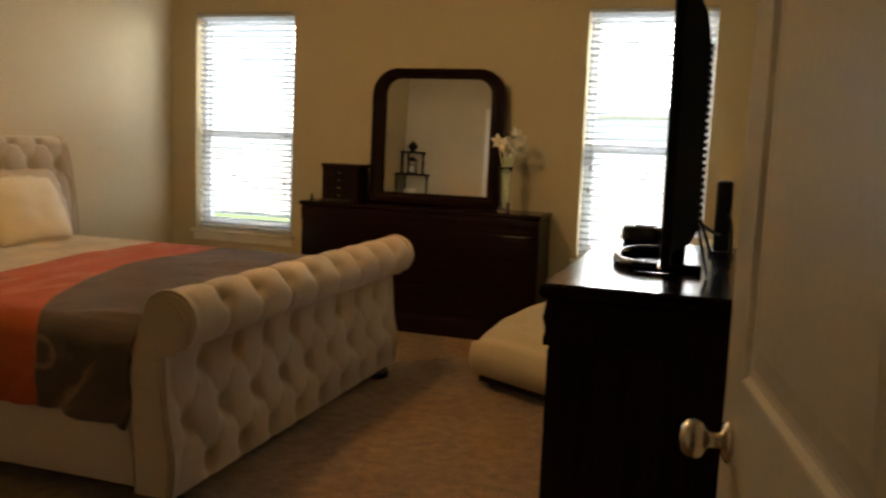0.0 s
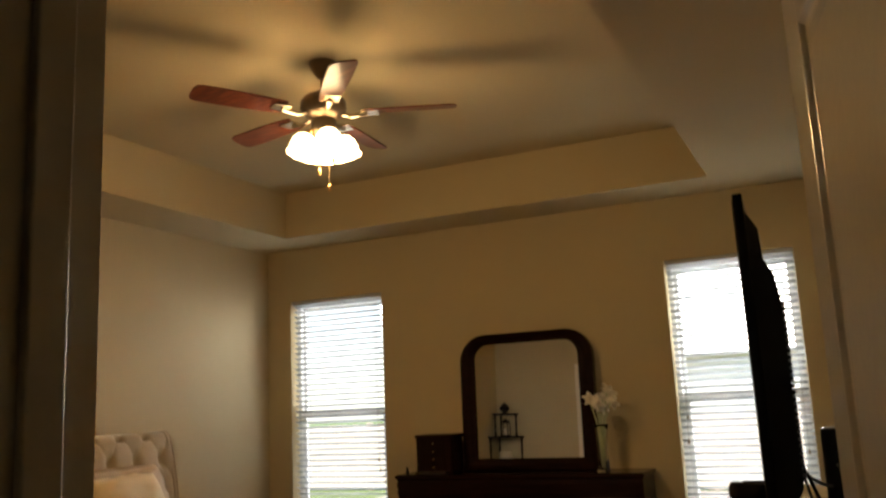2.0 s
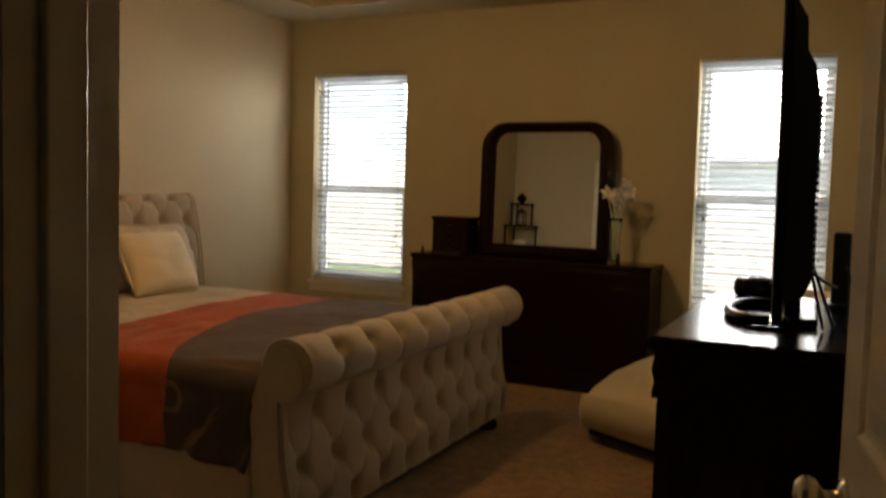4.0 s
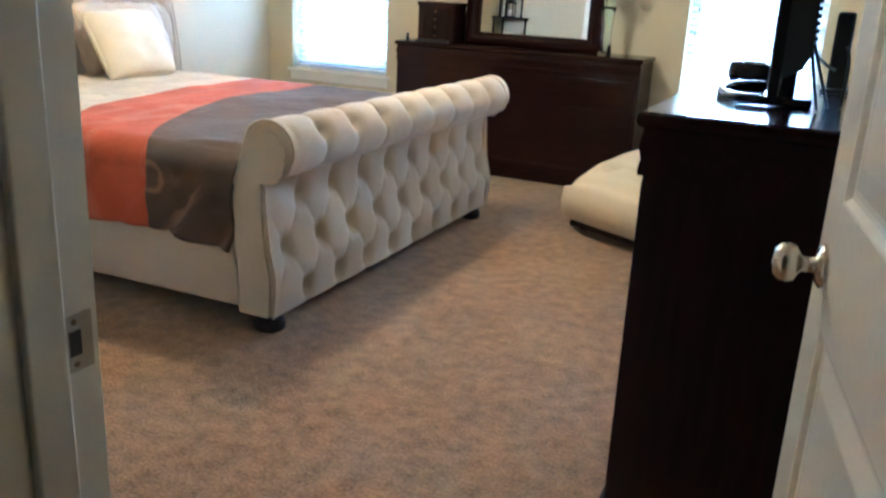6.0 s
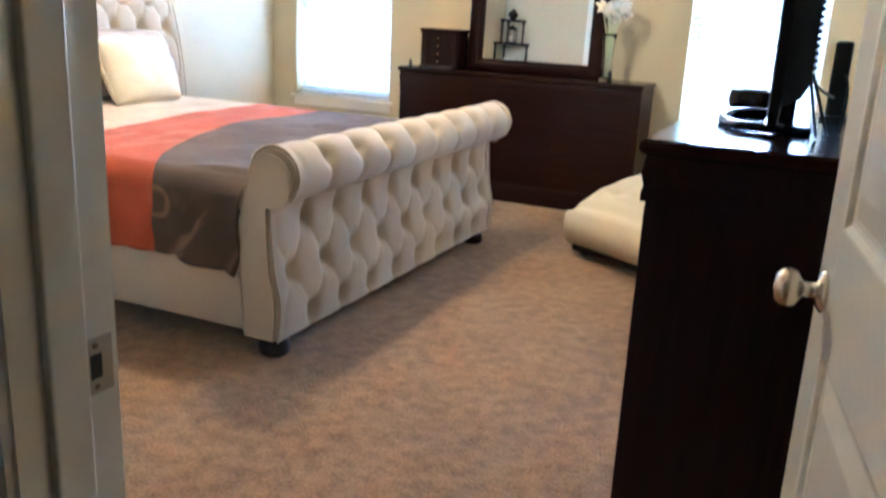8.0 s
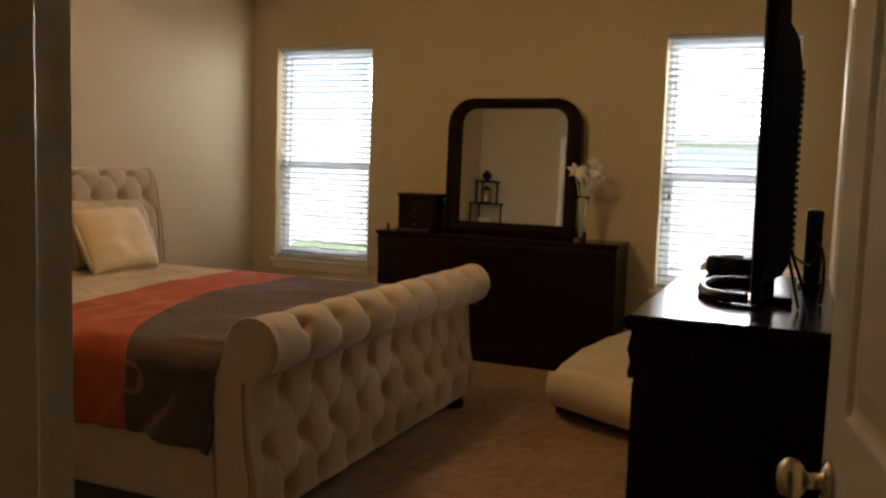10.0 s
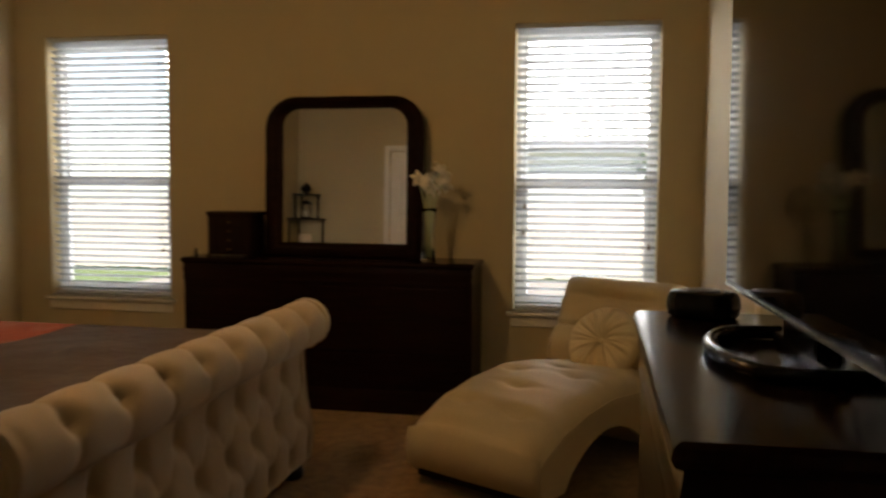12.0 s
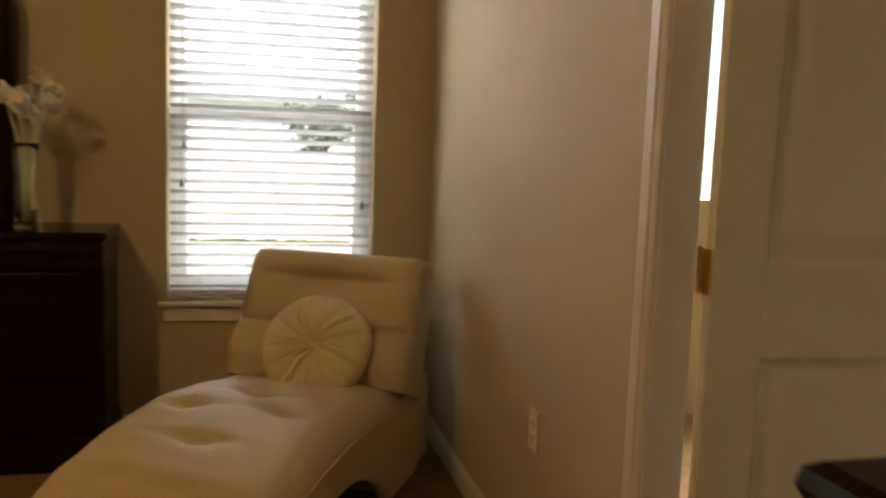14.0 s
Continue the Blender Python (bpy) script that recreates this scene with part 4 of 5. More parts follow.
def television():
    t = thing("television", "large flat black television on a looped stand", "television", TV)
    part("bezel", boxes((-0.010, 0.010, -0.568, 0.568, 0.058, 0.712, 0.004)), GLOSSP, t, "gloss black bezel")
    part("screen", boxes((-0.0118, -0.0098, -0.555, 0.555, 0.074, 0.702)), SCREEN, t, "dark glossy screen")
    bm = bmesh.new()
    prism(bm, [(0.010, 0.09), (0.045, 0.11), (0.058, 0.14), (0.058, 0.50), (0.050, 0.55), (0.034, 0.58), (0.032, 0.64), (0.010, 0.68)], "y", -0.545, 0.545)
    back = part("back_cover", bm, BLACKP, t, "black plastic back cover")
    for k in range(26):
        z = 0.15 + k * 0.0135
        part("vent_rib", boxes((0.058, 0.064, -0.53, 0.53, z, z + 0.007)), BLACKP, back)
    part("chrome_edge", boxes((-0.0128, -0.0080, -0.566, 0.566, 0.0585, 0.0645)), NICKEL, t, "thin silver lower edge")
    part("neck", boxes((0.0, 0.04, -0.10, 0.10, 0.012, 0.16, 0.008)), GLOSSP, t)
    bm = bmesh.new()
    pts = []
    for k in range(25):
        a = math.pi * k / 24
        pts.append((-0.150 * math.sin(a) ** 0.5 + 0.02, -0.19 * math.cos(a), 0.013))
    tube(bm, pts, 0.013, 10)
    part("stand_loop", bm, GLOSSP, t, "looped glossy black stand", True)
    bm = boxes((0.0, 0.08, -0.17, 0.17, 0.0, 0.020, 0.006))
    part("stand_base", bm, GLOSSP, t)


television()


def set_top_box():
    b = thing("streaming_box", "rounded glossy black speaker dock on the chest", "speaker", pose(0.985, 1.895, 1.0715, 0, 0, -30))
    bm = bmesh.new()
    o = []
    for k in range(40):
        a = 2 * math.pi * k / 40
        c, s = math.cos(a), math.sin(a)
        o.append((0.074 * (abs(c) ** 0.6) * (1 if c > 0 else -1), 0.055 * (abs(s) ** 0.6) * (1 if s > 0 else -1)))
    rings = []
    for sc, z in ((0.86, 0.0), (0.95, 0.005), (1.0, 0.022), (0.97, 0.042), (0.90, 0.053), (0.80, 0.056)):
        rings.append([bm.verts.new((x * sc, y * sc, z)) for x, y in o])
    for p, q in zip(rings, rings[1:]):
        for k in range(40):
            bm.faces.new((p[k], p[(k + 1) % 40], q[(k + 1) % 40], q[k]))
    bm.faces.new(rings[-1])
    bm.faces.new(rings[0][::-1])
    look_smooth(part("shell", bm, GLOSSP, b), 35)
    bm = bmesh.new()
    lathe(bm, [(0.036, 0.0562), (0.034, 0.059), (0.03, 0.060), (0, 0.060)], 24)
    part("dial", bm, BLACKP, b, smooth=True)


set_top_box()
sp = thing("modem", "slim upright black modem behind the television", "modem", pose(1.210, 1.790, 1.0715))
part("shell", boxes((-0.022, 0.022, -0.07, 0.07, 0.012, 0.212, 0.008)), BLACKP, sp)
part("foot", boxes((-0.035, 0.035, -0.08, 0.08, 0, 0.0125, 0.004)), BLACKP, sp)
cb = thing("cables", "loose black cables hanging behind the television", "cable", pose(0, 0, 0.041))
for k, (a, b, c) in enumerate((((1.140, 1.22, 1.24), (1.17, 1.24, 1.16), (1.21, 1.30, 1.035)), ((1.138, 1.25, 1.21), (1.16, 1.30, 1.14), (1.205, 1.62, 1.10)), ((1.142, 1.20, 1.26), (1.17, 1.22, 1.12), (1.19, 1.25, 1.035)), ((1.225, 1.55, 1.16), (1.245, 1.50, 1.14), (1.235, 1.36, 1.035)))):
    bm = bmesh.new()
    pts = [[(1 - t) ** 2 * a[i] + 2 * t * (1 - t) * b[i] + t * t * c[i] for i in range(3)] for t in [q / 10 for q in range(11)]]
    tube(bm, pts, 0.004, 6)
    part("cable", bm, BLACKP, cb, smooth=True)

# ---- chaise: ivory leather, wave-shaped seat; local x across, y from the foot (0) to the back ----
CH = pose(0.210, 3.56, 0, 0, 0, -28.5)


def chaise():
    c = thing("chaise_lounge", "ivory leather wave chaise lounge with buttoned cushions", "chaise", CH)
    w = 0.715
    # top line of the seat and the line under it, (y, z)
    def seat_z(y):
        keys = [(-0.02, 0.255), (0.06, 0.308), (0.20, 0.368), (0.40, 0.412), (0.60, 0.432), (0.80, 0.422), (1.0, 0.388), (1.15, 0.370), (1.30, 0.385)]
        for (a, p), (b, q) in zip(keys, keys[1:]):
            if y <= b:
                t = (y - a) / (b - a)
                t = t * t * (3 - 2 * t) * 0.5 + t * 0.5
                return p + (q - p) * t
        return keys[-1][1]

    def dimple(x, y, spots, r=0.05, d=0.02):
        """Sunk buttons with a pull crease to either side."""
        out = 0.0
        for a, b in spots:
            p, q = (x - a) / r, (y - b) / r
            out -= d * math.exp(-(p * p * 0.8 + q * q * 1.6)) + 0.45 * d * math.exp(-(p * p / 7 + q * q * 9))
        return out

    spots = [(-0.16, 0.16), (0.14, 0.14), (-0.01, 0.36), (-0.17, 0.56), (0.15, 0.58), (0.0, 0.72)]

    def roll(e, start, depth):
        t = max(0.0, min(1.0, (e - start) / (1 - start)))
        return depth * (1 - math.sqrt(max(0.0, 1 - t * t)))

    def f(u, v):
        # v runs from the lower front lip, over the top, to the back of the seat
        g = (2 * u - 1)
        g = math.copysign(math.sin(abs(g) * math.pi / 2) ** 0.85, g)
        x = g * w / 2
        e = abs(g)
        if v < 0.14:
            a = v / 0.14
            y, z = -0.02 - 0.055 * math.sin(a * math.pi * 0.80 + 0.30) * (1 - 0.5 * e ** 6), 0.085 + 0.175 * a
            return (x, y + roll(e, 0.8, 0.03), z + 0.04 * a * (1 - e ** 4))
        y = -0.02 + (1.30 + 0.02) * (v - 0.14) / 0.86
        z = seat_z(y) + 0.04 * (1 - e ** 3) + dimple(x, y, spots, 0.05, 0.026) + noise.noise((x * 4, y * 4, 7.0)) * 0.007
        z -= roll(e, 0.72, 0.085)
        return (x, y, z)

    bm = bmesh.new()
    vs = grid(bm, 48, 90, f)
    # sides: drop a skirt from the long edges
    for i in (0, 48):
        prev = None
        for j in range(91):
            v = vs[i][j]
            y = v.co.y
            if y < 0.0:
                low = 0.085
            elif y < 0.95:
                low = 0.085 + 0.20 * math.sin(math.pi * min(1, (y) / 0.95)) ** 0.8
            else:
                low = 0.085
            lo = bm.verts.new((v.co.x, y, max(0.08, min(low, v.co.z - 0.06))))
            if prev:
                bm.faces.new((prev[0], v, lo, prev[1]))
            prev = (v, lo)
    seat = part("seat_cushion", bm, LEATHER, c, "ivory leather seat with sunk buttons", True)
    # underside rail with the arched cut-out, and the piping along both sides
    for s in (-1, 1):
        o = [(0.0, 0.05), (0.0, 0.10)]
        top = [(y / 20, seat_z(y / 20) - 0.12) for y in range(1, 25)]
        arch = [(0.20 + 0.75 * k / 16, 0.05 + 0.20 * math.sin(math.pi * k / 16) ** 0.7) for k in range(17)][::-1]
        o = [(0.02, 0.05), (0.02, seat_z(0.02) - 0.14)] + top + [(1.28, 0.26), (1.28, 0.05)] + arch
        bm = bmesh.new()
        prism(bm, o, "x", s * (w / 2 - 0.03), s * (w / 2 - 0.008))
        part("side_apron", bm, LEATHER, c, "curved leather side apron")
        bm = bmesh.new()
        tube(bm, [(s * (w / 2 - 0.002), y / 30, seat_z(y / 30) - 0.055) for y in range(0, 39)], 0.004, 6)
        part("piping", bm, LEATHER, seat, smooth=True)
    # back
    bm = bmesh.new()
    H = 0.50
    ang = math.radians(22)
    tight = lambda u: math.copysign(math.sin(abs(2 * u - 1) * math.pi / 2) ** 0.9, 2 * u - 1) / 2
    def front(u, v):
        g = tight(u)
        x = g * (w - 0.03 * v)
        e = abs(2 * g)
        t = 0.10 - roll(e, 0.80, 0.055) - roll(v, 0.84, 0.06)
        # the lumbar roll below, parted from the upper cushion by a seam
        t += 0.035 * math.exp(-((v - 0.20) / 0.16) ** 2) - 0.03 * math.exp(-((v - 0.42) / 0.025) ** 2) * (1 - 0.3 * e)
        t += 0.012 * math.sin(math.pi * max(0.0, (v - 0.42) / 0.58)) * (1 - e ** 4)
        t += dimple(x, v * H, [(-0.13, 0.385), (0.13, 0.385), (0.0, 0.385)], 0.055, 0.030)
        t += noise.noise((x * 5, v * 3, 2.0)) * 0.005
        s = v * H
        return (x, 1.18 + s * math.sin(ang) - t * math.cos(ang), 0.36 + s * math.cos(ang) + t * math.sin(ang))
    def rear(u, v):
        x = tight(u) * (w - 0.03 * v)
        s = v * H
        return (x, 1.18 + s * math.sin(ang) + 0.09 * math.cos(ang), 0.36 + s * math.cos(ang) - 0.09 * math.sin(ang))
    a = grid(bm, 36, 60, front)
    b = grid(bm, 36, 60, rear)
    rim = lambda g: [g[i][0] for i in range(37)] + [g[36][j] for j in range(1, 61)] + [g[i][60] for i in range(35, -1, -1)] + [g[0][j] for j in range(59, 0, -1)]
    ra, rb = rim(a), rim(b)
    for k in range(len(ra)):
        bm.faces.new((ra[k], ra[(k + 1) % len(ra)], rb[(k + 1) % len(ra)], rb[k]))
    look_smooth(part("backrest", bm, LEATHER, c, "leaning ivory leather backrest with a seam and sunk buttons"), 75)
    bm = boxes((-w / 2 + 0.02, w / 2 - 0.02, 1.02, 1.46, 0.05, 0.37, 0.015))
    part("rear_base", bm, LEATHER, c)
    part("front_base", boxes((-w / 2 + 0.04, w / 2 - 0.04, 0.02, 0.16, 0.03, 0.10)), BLACKW, c)
    for y in (0.09, 1.38):
        for s in (-1, 1):
            bm = bmesh.new()
            lathe(bm, [(0.022, 0), (0.028, 0.02), (0.03, 0.055)], 14, pose(s * (w / 2 - 0.08), y, 0))
            part("foot", bm, BLACKW, c, "short black foot", True)
    for ch in c.children_recursive:
        ch.data.transform(Matrix.Diagonal((1, 1.02, 1, 1)))
    return c


chaise()


def round_pillow():
    m = CH @ pose(0.030, 1.090, 0.530, 60, 0, 4)
    p = thing("round_pillow", "round pleated cream velvet pillow with a centre button", "pillow", m)
    bm = bmesh.new()
    n, R, t = 96, 0.200, 0.075
    for s in (1, -1):
        def f(u, v, s=s):
            a = 2 * math.pi * u
            r = v
            z = t * (1 - r ** 3.0) ** 0.5 * (1 - 0.62 * math.exp(-(r / 0.22) ** 2))
            z += (0.008 * math.sin(a * 15 + 1.8 * math.sin(a * 3)) + 0.005 * math.sin(a * 29 + 5 * r)) * math.sin(math.pi * min(1, r * 1.05)) ** 0.8
            rr = R * r * (1 + 0.01 * math.sin(a * 5))
            return (rr * math.cos(a), rr * math.sin(a), s * z)
        grid(bm, 176, 22, f)
    bmesh.ops.remove_doubles(bm, verts=bm.verts, dist=0.0008)
    part("cover", bm, PILLOW, p, smooth=True)
    bm = bmesh.new()
    lathe(bm, [(0.018, 0.026), (0.017, 0.032), (0.010, 0.037), (0, 0.039)], 16)
    part("button", bm, PILLOW, p, smooth=True)


round_pillow()

# ---- ceiling fan with light kit ----
FAN = pose(-0.968, 2.63, ZT)


def ceiling_fan():
    f = thing("ceiling_fan", "five-blade ceiling fan with lit frosted bell shades", "ceiling fan", FAN)
    bm = bmesh.new()
    lathe(bm, [(0.072, 0.0), (0.070, -0.012), (0.055, -0.045), (0.032, -0.075), (0.024, -0.085)], 28)
    part("canopy", bm, BRONZE, f, "pewter ceiling canopy", True)
    bm = bmesh.new()
    lathe(bm, [(0.013, -0.08), (0.013, -0.165)], 14)
    part("downrod", bm, BRONZE, f, smooth=True)
    bm = bmesh.new()
    lathe(bm, [(0.03, -0.15), (0.05, -0.165), (0.095, -0.185), (0.115, -0.21), (0.118, -0.255), (0.10, -0.28), (0.07, -0.30), (0.06, -0.305)], 32)
    part("motor_housing", bm, BRONZE, f, "pewter motor housing", True)
    bm = bmesh.new()
    lathe(bm, [(0.055, -0.30), (0.065, -0.315), (0.065, -0.365), (0.05, -0.385), (0.03, -0.395), (0.02, -0.40), (0.0, -0.402)], 28)
    part("light_fitter", bm, BRONZE, f, smooth=True)
    for k in range(5):
        a = 23 + 72 * k
        m = pose(0, 0, -0.275, 0, 0, a)
        bm = bmesh.new()
        tube(bm, [(0.09, 0, 0.0), (0.14, 0.0, -0.018), (0.18, 0, -0.012), (0.22, 0, 0.0)], [0.012, 0.010, 0.012, 0.02], 8)
        box(bm, 0.19, 0.28, -0.045, 0.045, -0.004, 0.002, 0.002)
        bmesh.ops.transform(bm, matrix=m, verts=bm.verts)
        iron = part("blade_iron", bm, NICKEL, f, "ornate blade bracket")
        bm = bmesh.new()
        ol = [(0.21, -0.052), (0.30, -0.062), (0.50, -0.068), (0.64, -0.066), (0.665, -0.055), (0.675, -0.03), (0.675, 0.03), (0.665, 0.055), (0.64, 0.066), (0.50, 0.068), (0.30, 0.062), (0.21, 0.052)]
        prism(bm, ol, "z", 0.003, 0.010)
        bmesh.ops.transform(bm, matrix=m @ pose(0, 0, 0, 12, 0, 0), verts=bm.verts)
        part("blade", bm, FANWOOD, f, "reddish wooden fan blade")
    for k in range(4):
        a = 45 + 90 * k
        m = pose(0, 0, -0.350, 0, 0, a) @ pose(0.020, 0, 0, 0, 0, 0)
        bm = bmesh.new()
        tube(bm, [(-0.02, 0, 0.0), (0.02, 0, 0.008), (0.045, 0, -0.012), (0.055, 0, -0.035)], 0.009, 8)
        lathe(bm, [(0.02, -0.03), (0.024, -0.045), (0.02, -0.06)], 16, pose(0.055, 0, 0, 0, -18, 0))
        bmesh.ops.transform(bm, matrix=m, verts=bm.verts)
        arm = part("light_arm", bm, BRASS, f, "curved lamp arm", True)
        bm = bmesh.new()
        seg = 40
        rows = [(0.022, -0.042), (0.041, -0.052), (0.056, -0.075), (0.061, -0.105), (0.059, -0.135), (0.066, -0.156)]
        rings = []
        for q, (r, z) in enumerate(rows):
            ruf = 0.006 * (q / 5) ** 2
            rings.append([bm.verts.new(((r + ruf * math.sin(8 * 2 * math.pi * s / seg)) * math.cos(2 * math.pi * s / seg), (r + ruf * math.sin(8 * 2 * math.pi * s / seg)) * math.sin(2 * math.pi * s / seg), z)) for s in range(seg)])
        for p, q in zip(rings, rings[1:]):
            for s in range(seg):
                bm.faces.new((p[s], p[(s + 1) % seg], q[(s + 1) % seg], q[s]))
        bmesh.ops.transform(bm, matrix=m @ pose(0.055, 0, 0, 0, -18, 0), verts=bm.verts)
        sh = part("shade", bm, SHADE, f, "glowing frosted glass bell shade", True)
        so = sh.modifiers.new("thick", "SOLIDIFY")
        so.thickness = 0.003
    for dx, L in ((-0.012, 0.17), (0.045, 0.26)):
        bm = bmesh.new()
        tube(bm, [(dx, -0.03, -0.39), (dx, -0.03, -0.39 - L)], 0.0016, 6)
        lathe(bm, [(0.003, -0.39 - L), (0.007, -0.40 - L), (0.009, -0.425 - L), (0.0, -0.43 - L)], 12, pose(dx, -0.03, 0))
        part("pull_chain", bm, BRASS, f, "pull chain with a wooden bob", True)


ceiling_fan()
lamp = new("fan_lamp", bpy.data.lights.new("fan_lamp", "POINT"))
lamp.data.energy, lamp.data.color, lamp.data.shadow_soft_size = 8.0, (1.0, 0.60, 0.25), 0.13
lamp.location = (-0.968, 2.63, ZT - 0.545)

# ---- corner shelf seen in the mirror ----


def corner_shelf():
    s = thing("corner_shelf", "dark wooden tiered corner shelf with turned posts", "shelf", pose(-3.025, -0.05, 0))
    tiers = [(0.10, 0.19), (0.48, 0.19), (0.84, 0.19), (1.17, 0.19), (1.475, 0.135)]
    for z, half in tiers:
        # quarter-round tier with its square corner in the corner of the room
        bm = bmesh.new()
        arc = [(-half + 2 * half * math.cos(math.pi / 2 * k / 12), -half + 2 * half * math.sin(math.pi / 2 * k / 12)) for k in range(13)]
        prism(bm, [(-half, -half)] + arc, "z", z, z + 0.024)
        part("shelf", bm, BLACKW, s, smooth=False)
    for (z0, h0), (z1, h1) in zip(tiers, tiers[1:]):
        h = h1 - 0.02
        for x, y in ((-h, -h), (h * 0.92, -h), (-h, h * 0.92)):
            bm = bmesh.new()
            a, b = z0 + 0.02, z1 + 0.004
            lathe(bm, [(0.016, a), (0.016, a + 0.04), (0.010, a + 0.06), (0.015, (a + b) / 2), (0.010, b - 0.06), (0.016, b - 0.04), (0.016, b)], 12, pose(x, y, 0))
            part("post", bm, BLACKW, s, "turned post", True)
    for x, y in ((-0.17, -0.17), (0.155, -0.17), (-0.17, 0.155)):
        bm = bmesh.new()
        lathe(bm, [(0.012, 0), (0.018, 0.03), (0.012, 0.07), (0.016, 0.102)], 12, pose(x, y, 0))
        part("foot", bm, BLACKW, s, smooth=True)


corner_shelf()


def lantern(m, label, k=1.0):
    l = thing("lantern", label, "lantern", m)
    h = 0.22 * k
    part("base", boxes((-0.07 * k, 0.07 * k, -0.07 * k, 0.07 * k, 0, 0.016, 0.004)), BLACKW, l)
    for x in (-0.06, 0.06):
        for y in (-0.06, 0.06):
            part("post", boxes((x * k - 0.005, x * k + 0.005, y * k - 0.005, y * k + 0.005, 0.0162, h)), BLACKW, l)
    bm = bmesh.new()
    lathe(bm, [(0.10 * k, h), (0.095 * k, h + 0.01), (0.05 * k, h + 0.045 * k), (0.02 * k, h + 0.06 * k), (0.012 * k, h + 0.075 * k), (0, h + 0.08 * k)], 4, pose(0, 0, 0, 0, 0, 45))
    part("roof", bm, BLACKW, l)
    bm = bmesh.new()
    lathe(bm, [(0.035 * k, 0.0165), (0.035 * k, 0.12 * k), (0.030 * k, 0.125 * k), (0, 0.12 * k)], 20)
    part("candle", bm, CANDLE, l, "ivory pillar candle", True)


lantern(pose(-3.035, -0.06, 1.1942), "small dark lantern with an ivory candle on the corner shelf", 0.8)
urn = thing("urn", "dark rounded lidded urn on the top tier of the corner shelf", "urn", pose(-3.045, -0.07, 1.4992))
bm = bmesh.new()
lathe(bm, [(0.035, 0), (0.04, 0.008), (0.03, 0.018), (0.062, 0.045), (0.068, 0.075), (0.05, 0.10), (0.04, 0.104)], 24)
part("body", bm, BLACKW, urn, smooth=True)
bm = bmesh.new()
lathe(bm, [(0.045, 0.1042), (0.042, 0.114), (0.018, 0.128), (0.008, 0.136), (0.011, 0.146), (0, 0.152)], 20)
part("lid", bm, BLACKW, urn, smooth=True)
for x, y, z, r, h, nm in ((-3.04, -0.04, 0.8642, 0.085, 0.13, "wide ivory candle pot on the middle shelf"), (-3.03, -0.05, 0.5042, 0.07, 0.2, "tall ivory round candle on the lower shelf")):
    c = thing("candle", nm, "candle", pose(x, y, z))
    bm = bmesh.new()
    lathe(bm, [(r * 0.8, 0), (r, 0.02), (r, h * 0.8), (r * 0.8, h), (0, h * 0.97)], 24)
    part("wax", bm, CANDLE, c, smooth=True)
    bm = bmesh.new()
    tube(bm, [(0, 0, h * 0.96), (0.002, 0, h + 0.012)], 0.0015, 6)
    part("wick", bm, BLACKP, c)

# small wall fittings
ol = tagged(new("wall_outlet"), "white duplex wall outlet low on the wall beside the chaise", "outlet")
ol.matrix_world = pose(XR - 0.0005, 3.70, 0.48)
part("plate", boxes((-0.006, 0, -0.036, 0.036, -0.058, 0.058, 0.002)), TRIM, ol)
for z in (-0.02, 0.02):
    part("socket", boxes((-0.0085, -0.006, -0.016, 0.016, z - 0.013, z + 0.013, 0.001)), DOORP, ol)

# ---- outside ----
setting("ground", boxes((-60, 60, YB + 0.18, 90, -0.35, -0.25)), GRASS, "lawn behind the house", "ground")
setting("patio", boxes((-6.5, 12.0, YB + 0.19, 13.8, -0.25, -0.18)), CONCRETE, "pale concrete patio slab", "pavement")


def fence():
    f = thing("fence", "weathered pale brown wooden board fence behind the patio", "fence", pose(0, 14.5, -0.25))
    bm = boxes((-0.069, 0.069, -0.01, 0.01, 0.03, 1.30))
    me = bpy.data.meshes.new("fence_board")
    bm.to_mesh(me)
    bm.free()
    me.materials.append(FENCEW)
    for k in range(160):
        share("fence_board", me, f, pose(-10 + k * 0.145, 0, random.uniform(-0.015, 0.015)))
    for z in (0.25, 0.68, 1.1):
        part("rail", boxes((-10.1, 13.3, 0.011, 0.05, z, z + 0.09)), FENCEW, f)
    for k in range(11):
        part("post", boxes((-10 + k * 2.25, -9.9 + k * 2.25, 0.051, 0.15, 0, 1.34)), FENCEW, f)


fence()


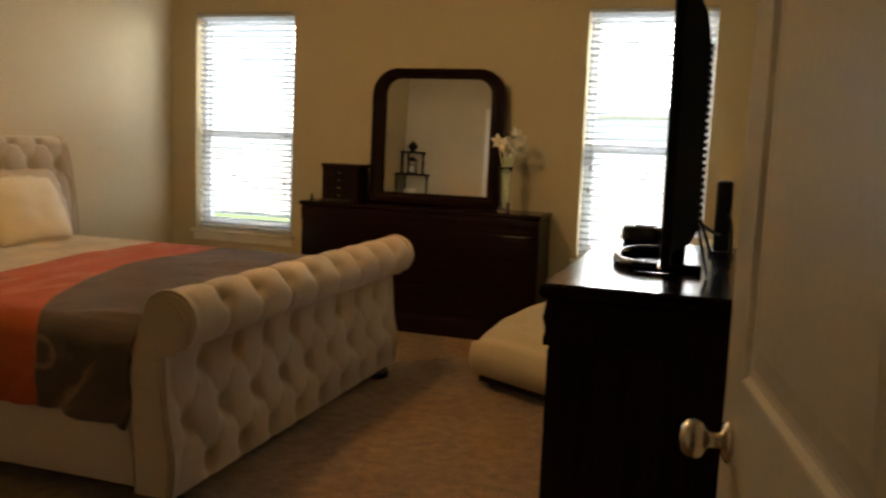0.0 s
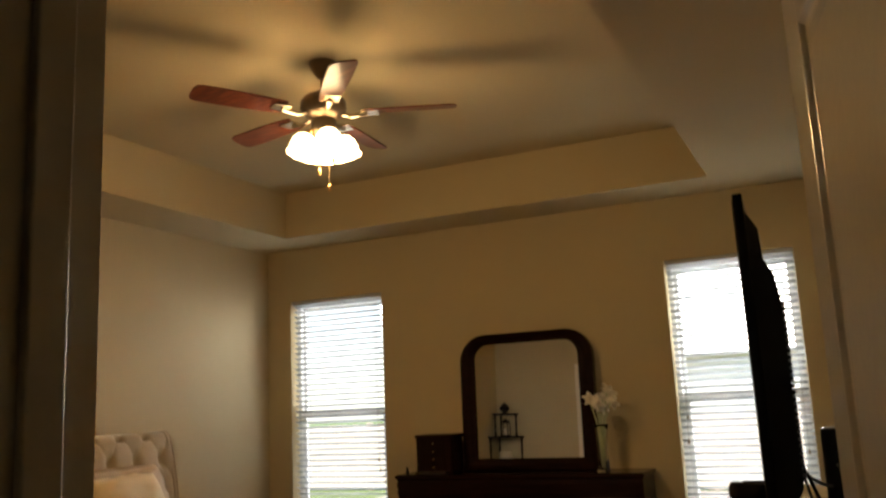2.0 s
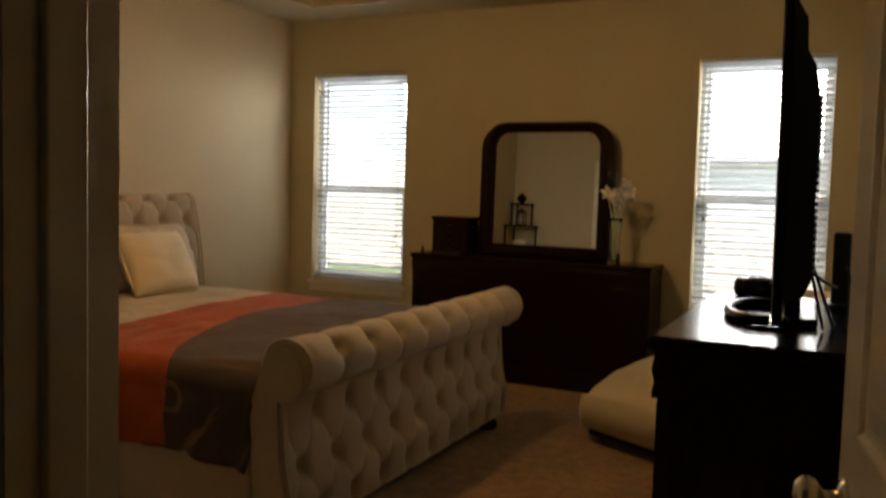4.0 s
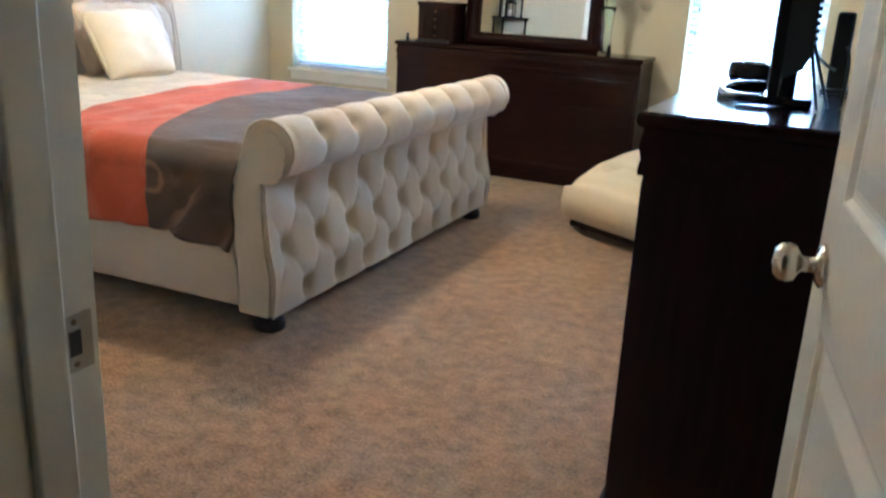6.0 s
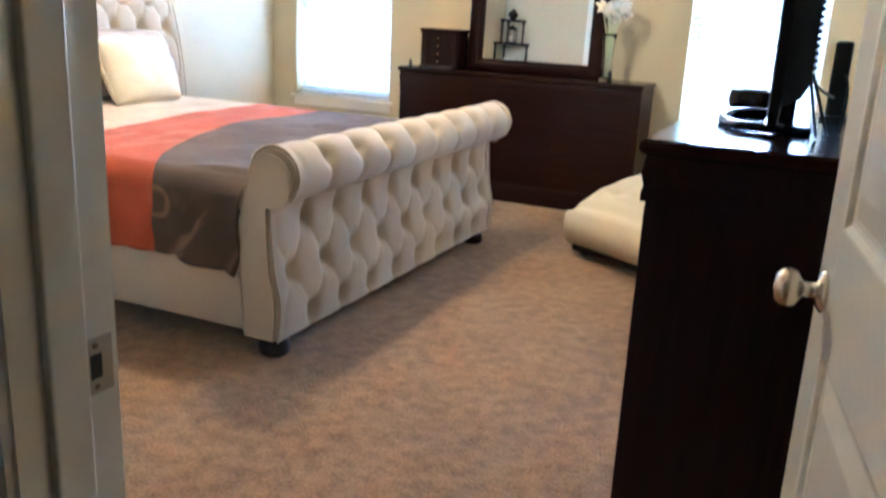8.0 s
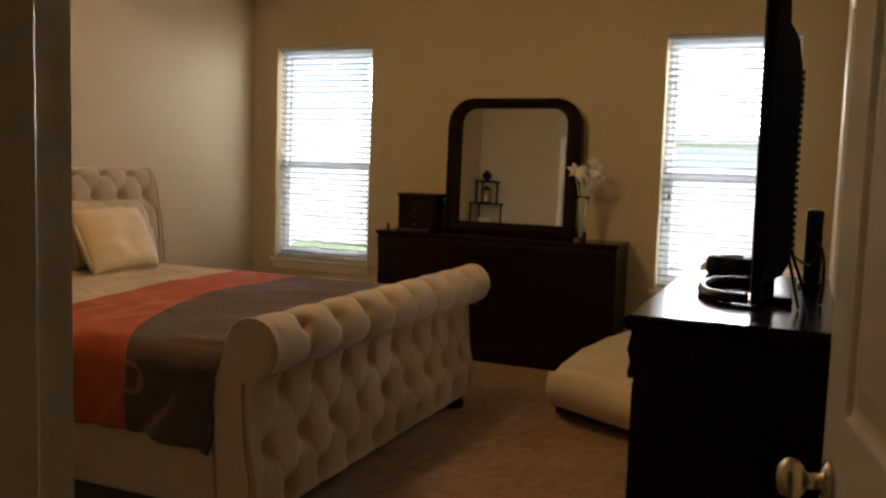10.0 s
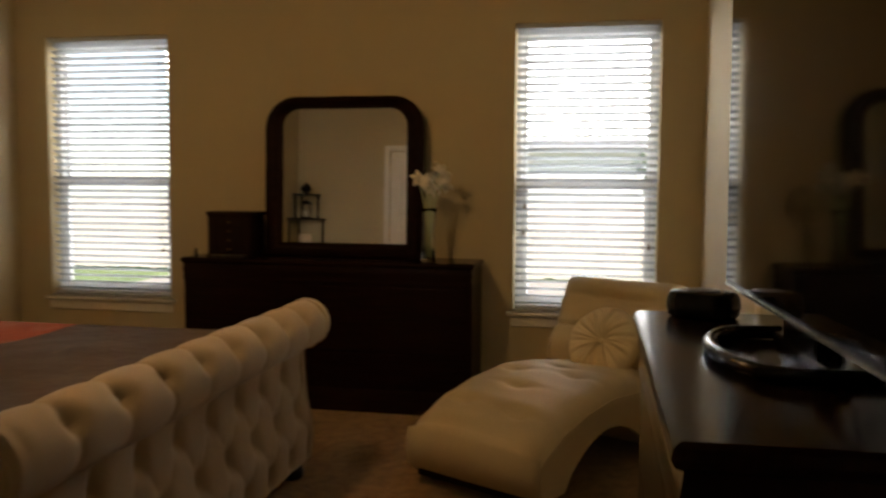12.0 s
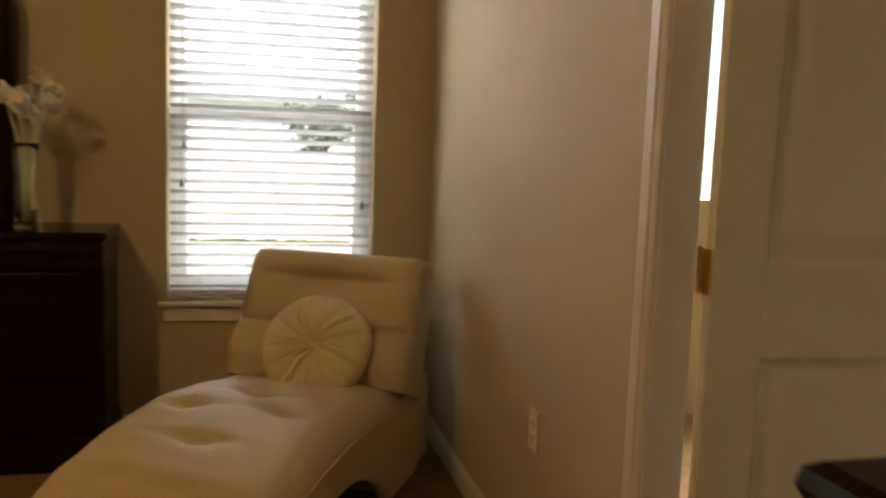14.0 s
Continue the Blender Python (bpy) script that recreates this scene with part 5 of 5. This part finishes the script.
def tree(x, y, h, seed, label):
    t = thing("tree", label, "tree", pose(x, y, -0.25), "garden trees")
    rnd = random.Random(seed)
    bm = bmesh.new()
    tube(bm, [(0, 0, 0), (0.05, 0.03, h * 0.25), (0.0, 0.1, h * 0.5), (0.1, 0.05, h * 0.85)], [0.14, 0.11, 0.08, 0.03], 10)
    limbs = []
    for k in range(9):
        a, z0 = rnd.uniform(0, 6.28), h * rnd.uniform(0.3, 0.7)
        L = h * rnd.uniform(0.22, 0.36)
        tip = (L * math.cos(a), L * math.sin(a), z0 + L * 0.6)
        tube(bm, [(0, 0.05, z0), (tip[0] * 0.5, tip[1] * 0.5, z0 + L * 0.4), tip], [0.05, 0.035, 0.012], 6)
        limbs.append(tip)
    part("trunk", bm, BARK, t, smooth=True)
    bm = bmesh.new()
    for k in range(2600):
        c = Vector(rnd.choice(limbs + [(0, 0, h * 0.85), (0, 0, h * 0.7)]))
        d = Vector((rnd.gauss(0, 1), rnd.gauss(0, 1), rnd.gauss(0, 0.8))) * h * 0.085
        p = c + d
        s = rnd.uniform(0.05, 0.11)
        q = Euler((rnd.uniform(0, 6.3), rnd.uniform(0, 6.3), rnd.uniform(0, 6.3))).to_matrix()
        vs = [bm.verts.new(p + q @ Vector(v) * s) for v in ((-1, 0, 0), (0, -0.45, 0.1), (1, 0, 0), (0, 0.45, 0.1))]
        bm.faces.new(vs)
    part("crown", bm, LEAF, t, "uneven leafy crown")


tree(2.6, 25.0, 2.7, 3, "leafy green garden tree behind the fence")
tree(3.5, 18.5, 2.9, 4, "leafy green garden tree behind the fence")
tree(-7.2, 18.0, 3.0, 5, "leafy green garden tree behind the fence")


def far_house():
    h = thing("house", "pale neighbouring house with a grey roof far behind the fence", "house", pose(-3.5, 30, -0.25))
    part("wall", boxes((-7, 7, 0, 8, 0, 2.9)), STUCCO, h)
    bm = bmesh.new()
    prism(bm, [(-0.6, 2.9), (8.6, 2.9), (4, 5.2)], "x", -7.5, 7.5)
    part("roof", bm, ROOFT, h)


far_house()


def patio_table():
    t = thing("patio_table", "white painted metal patio table on the slab", "table", pose(-2.35, 7.35, -0.18))
    part("tabletop", boxes((-0.55, 0.55, -0.4, 0.4, 0.70, 0.73, 0.006)), WMETAL, t)
    for x in (-0.5, 0.5):
        for y in (-0.35, 0.35):
            bm = bmesh.new()
            tube(bm, [(x, y, 0), (x * 0.96, y * 0.96, 0.7)], 0.014, 8)
            part("leg", bm, WMETAL, t)


patio_table()
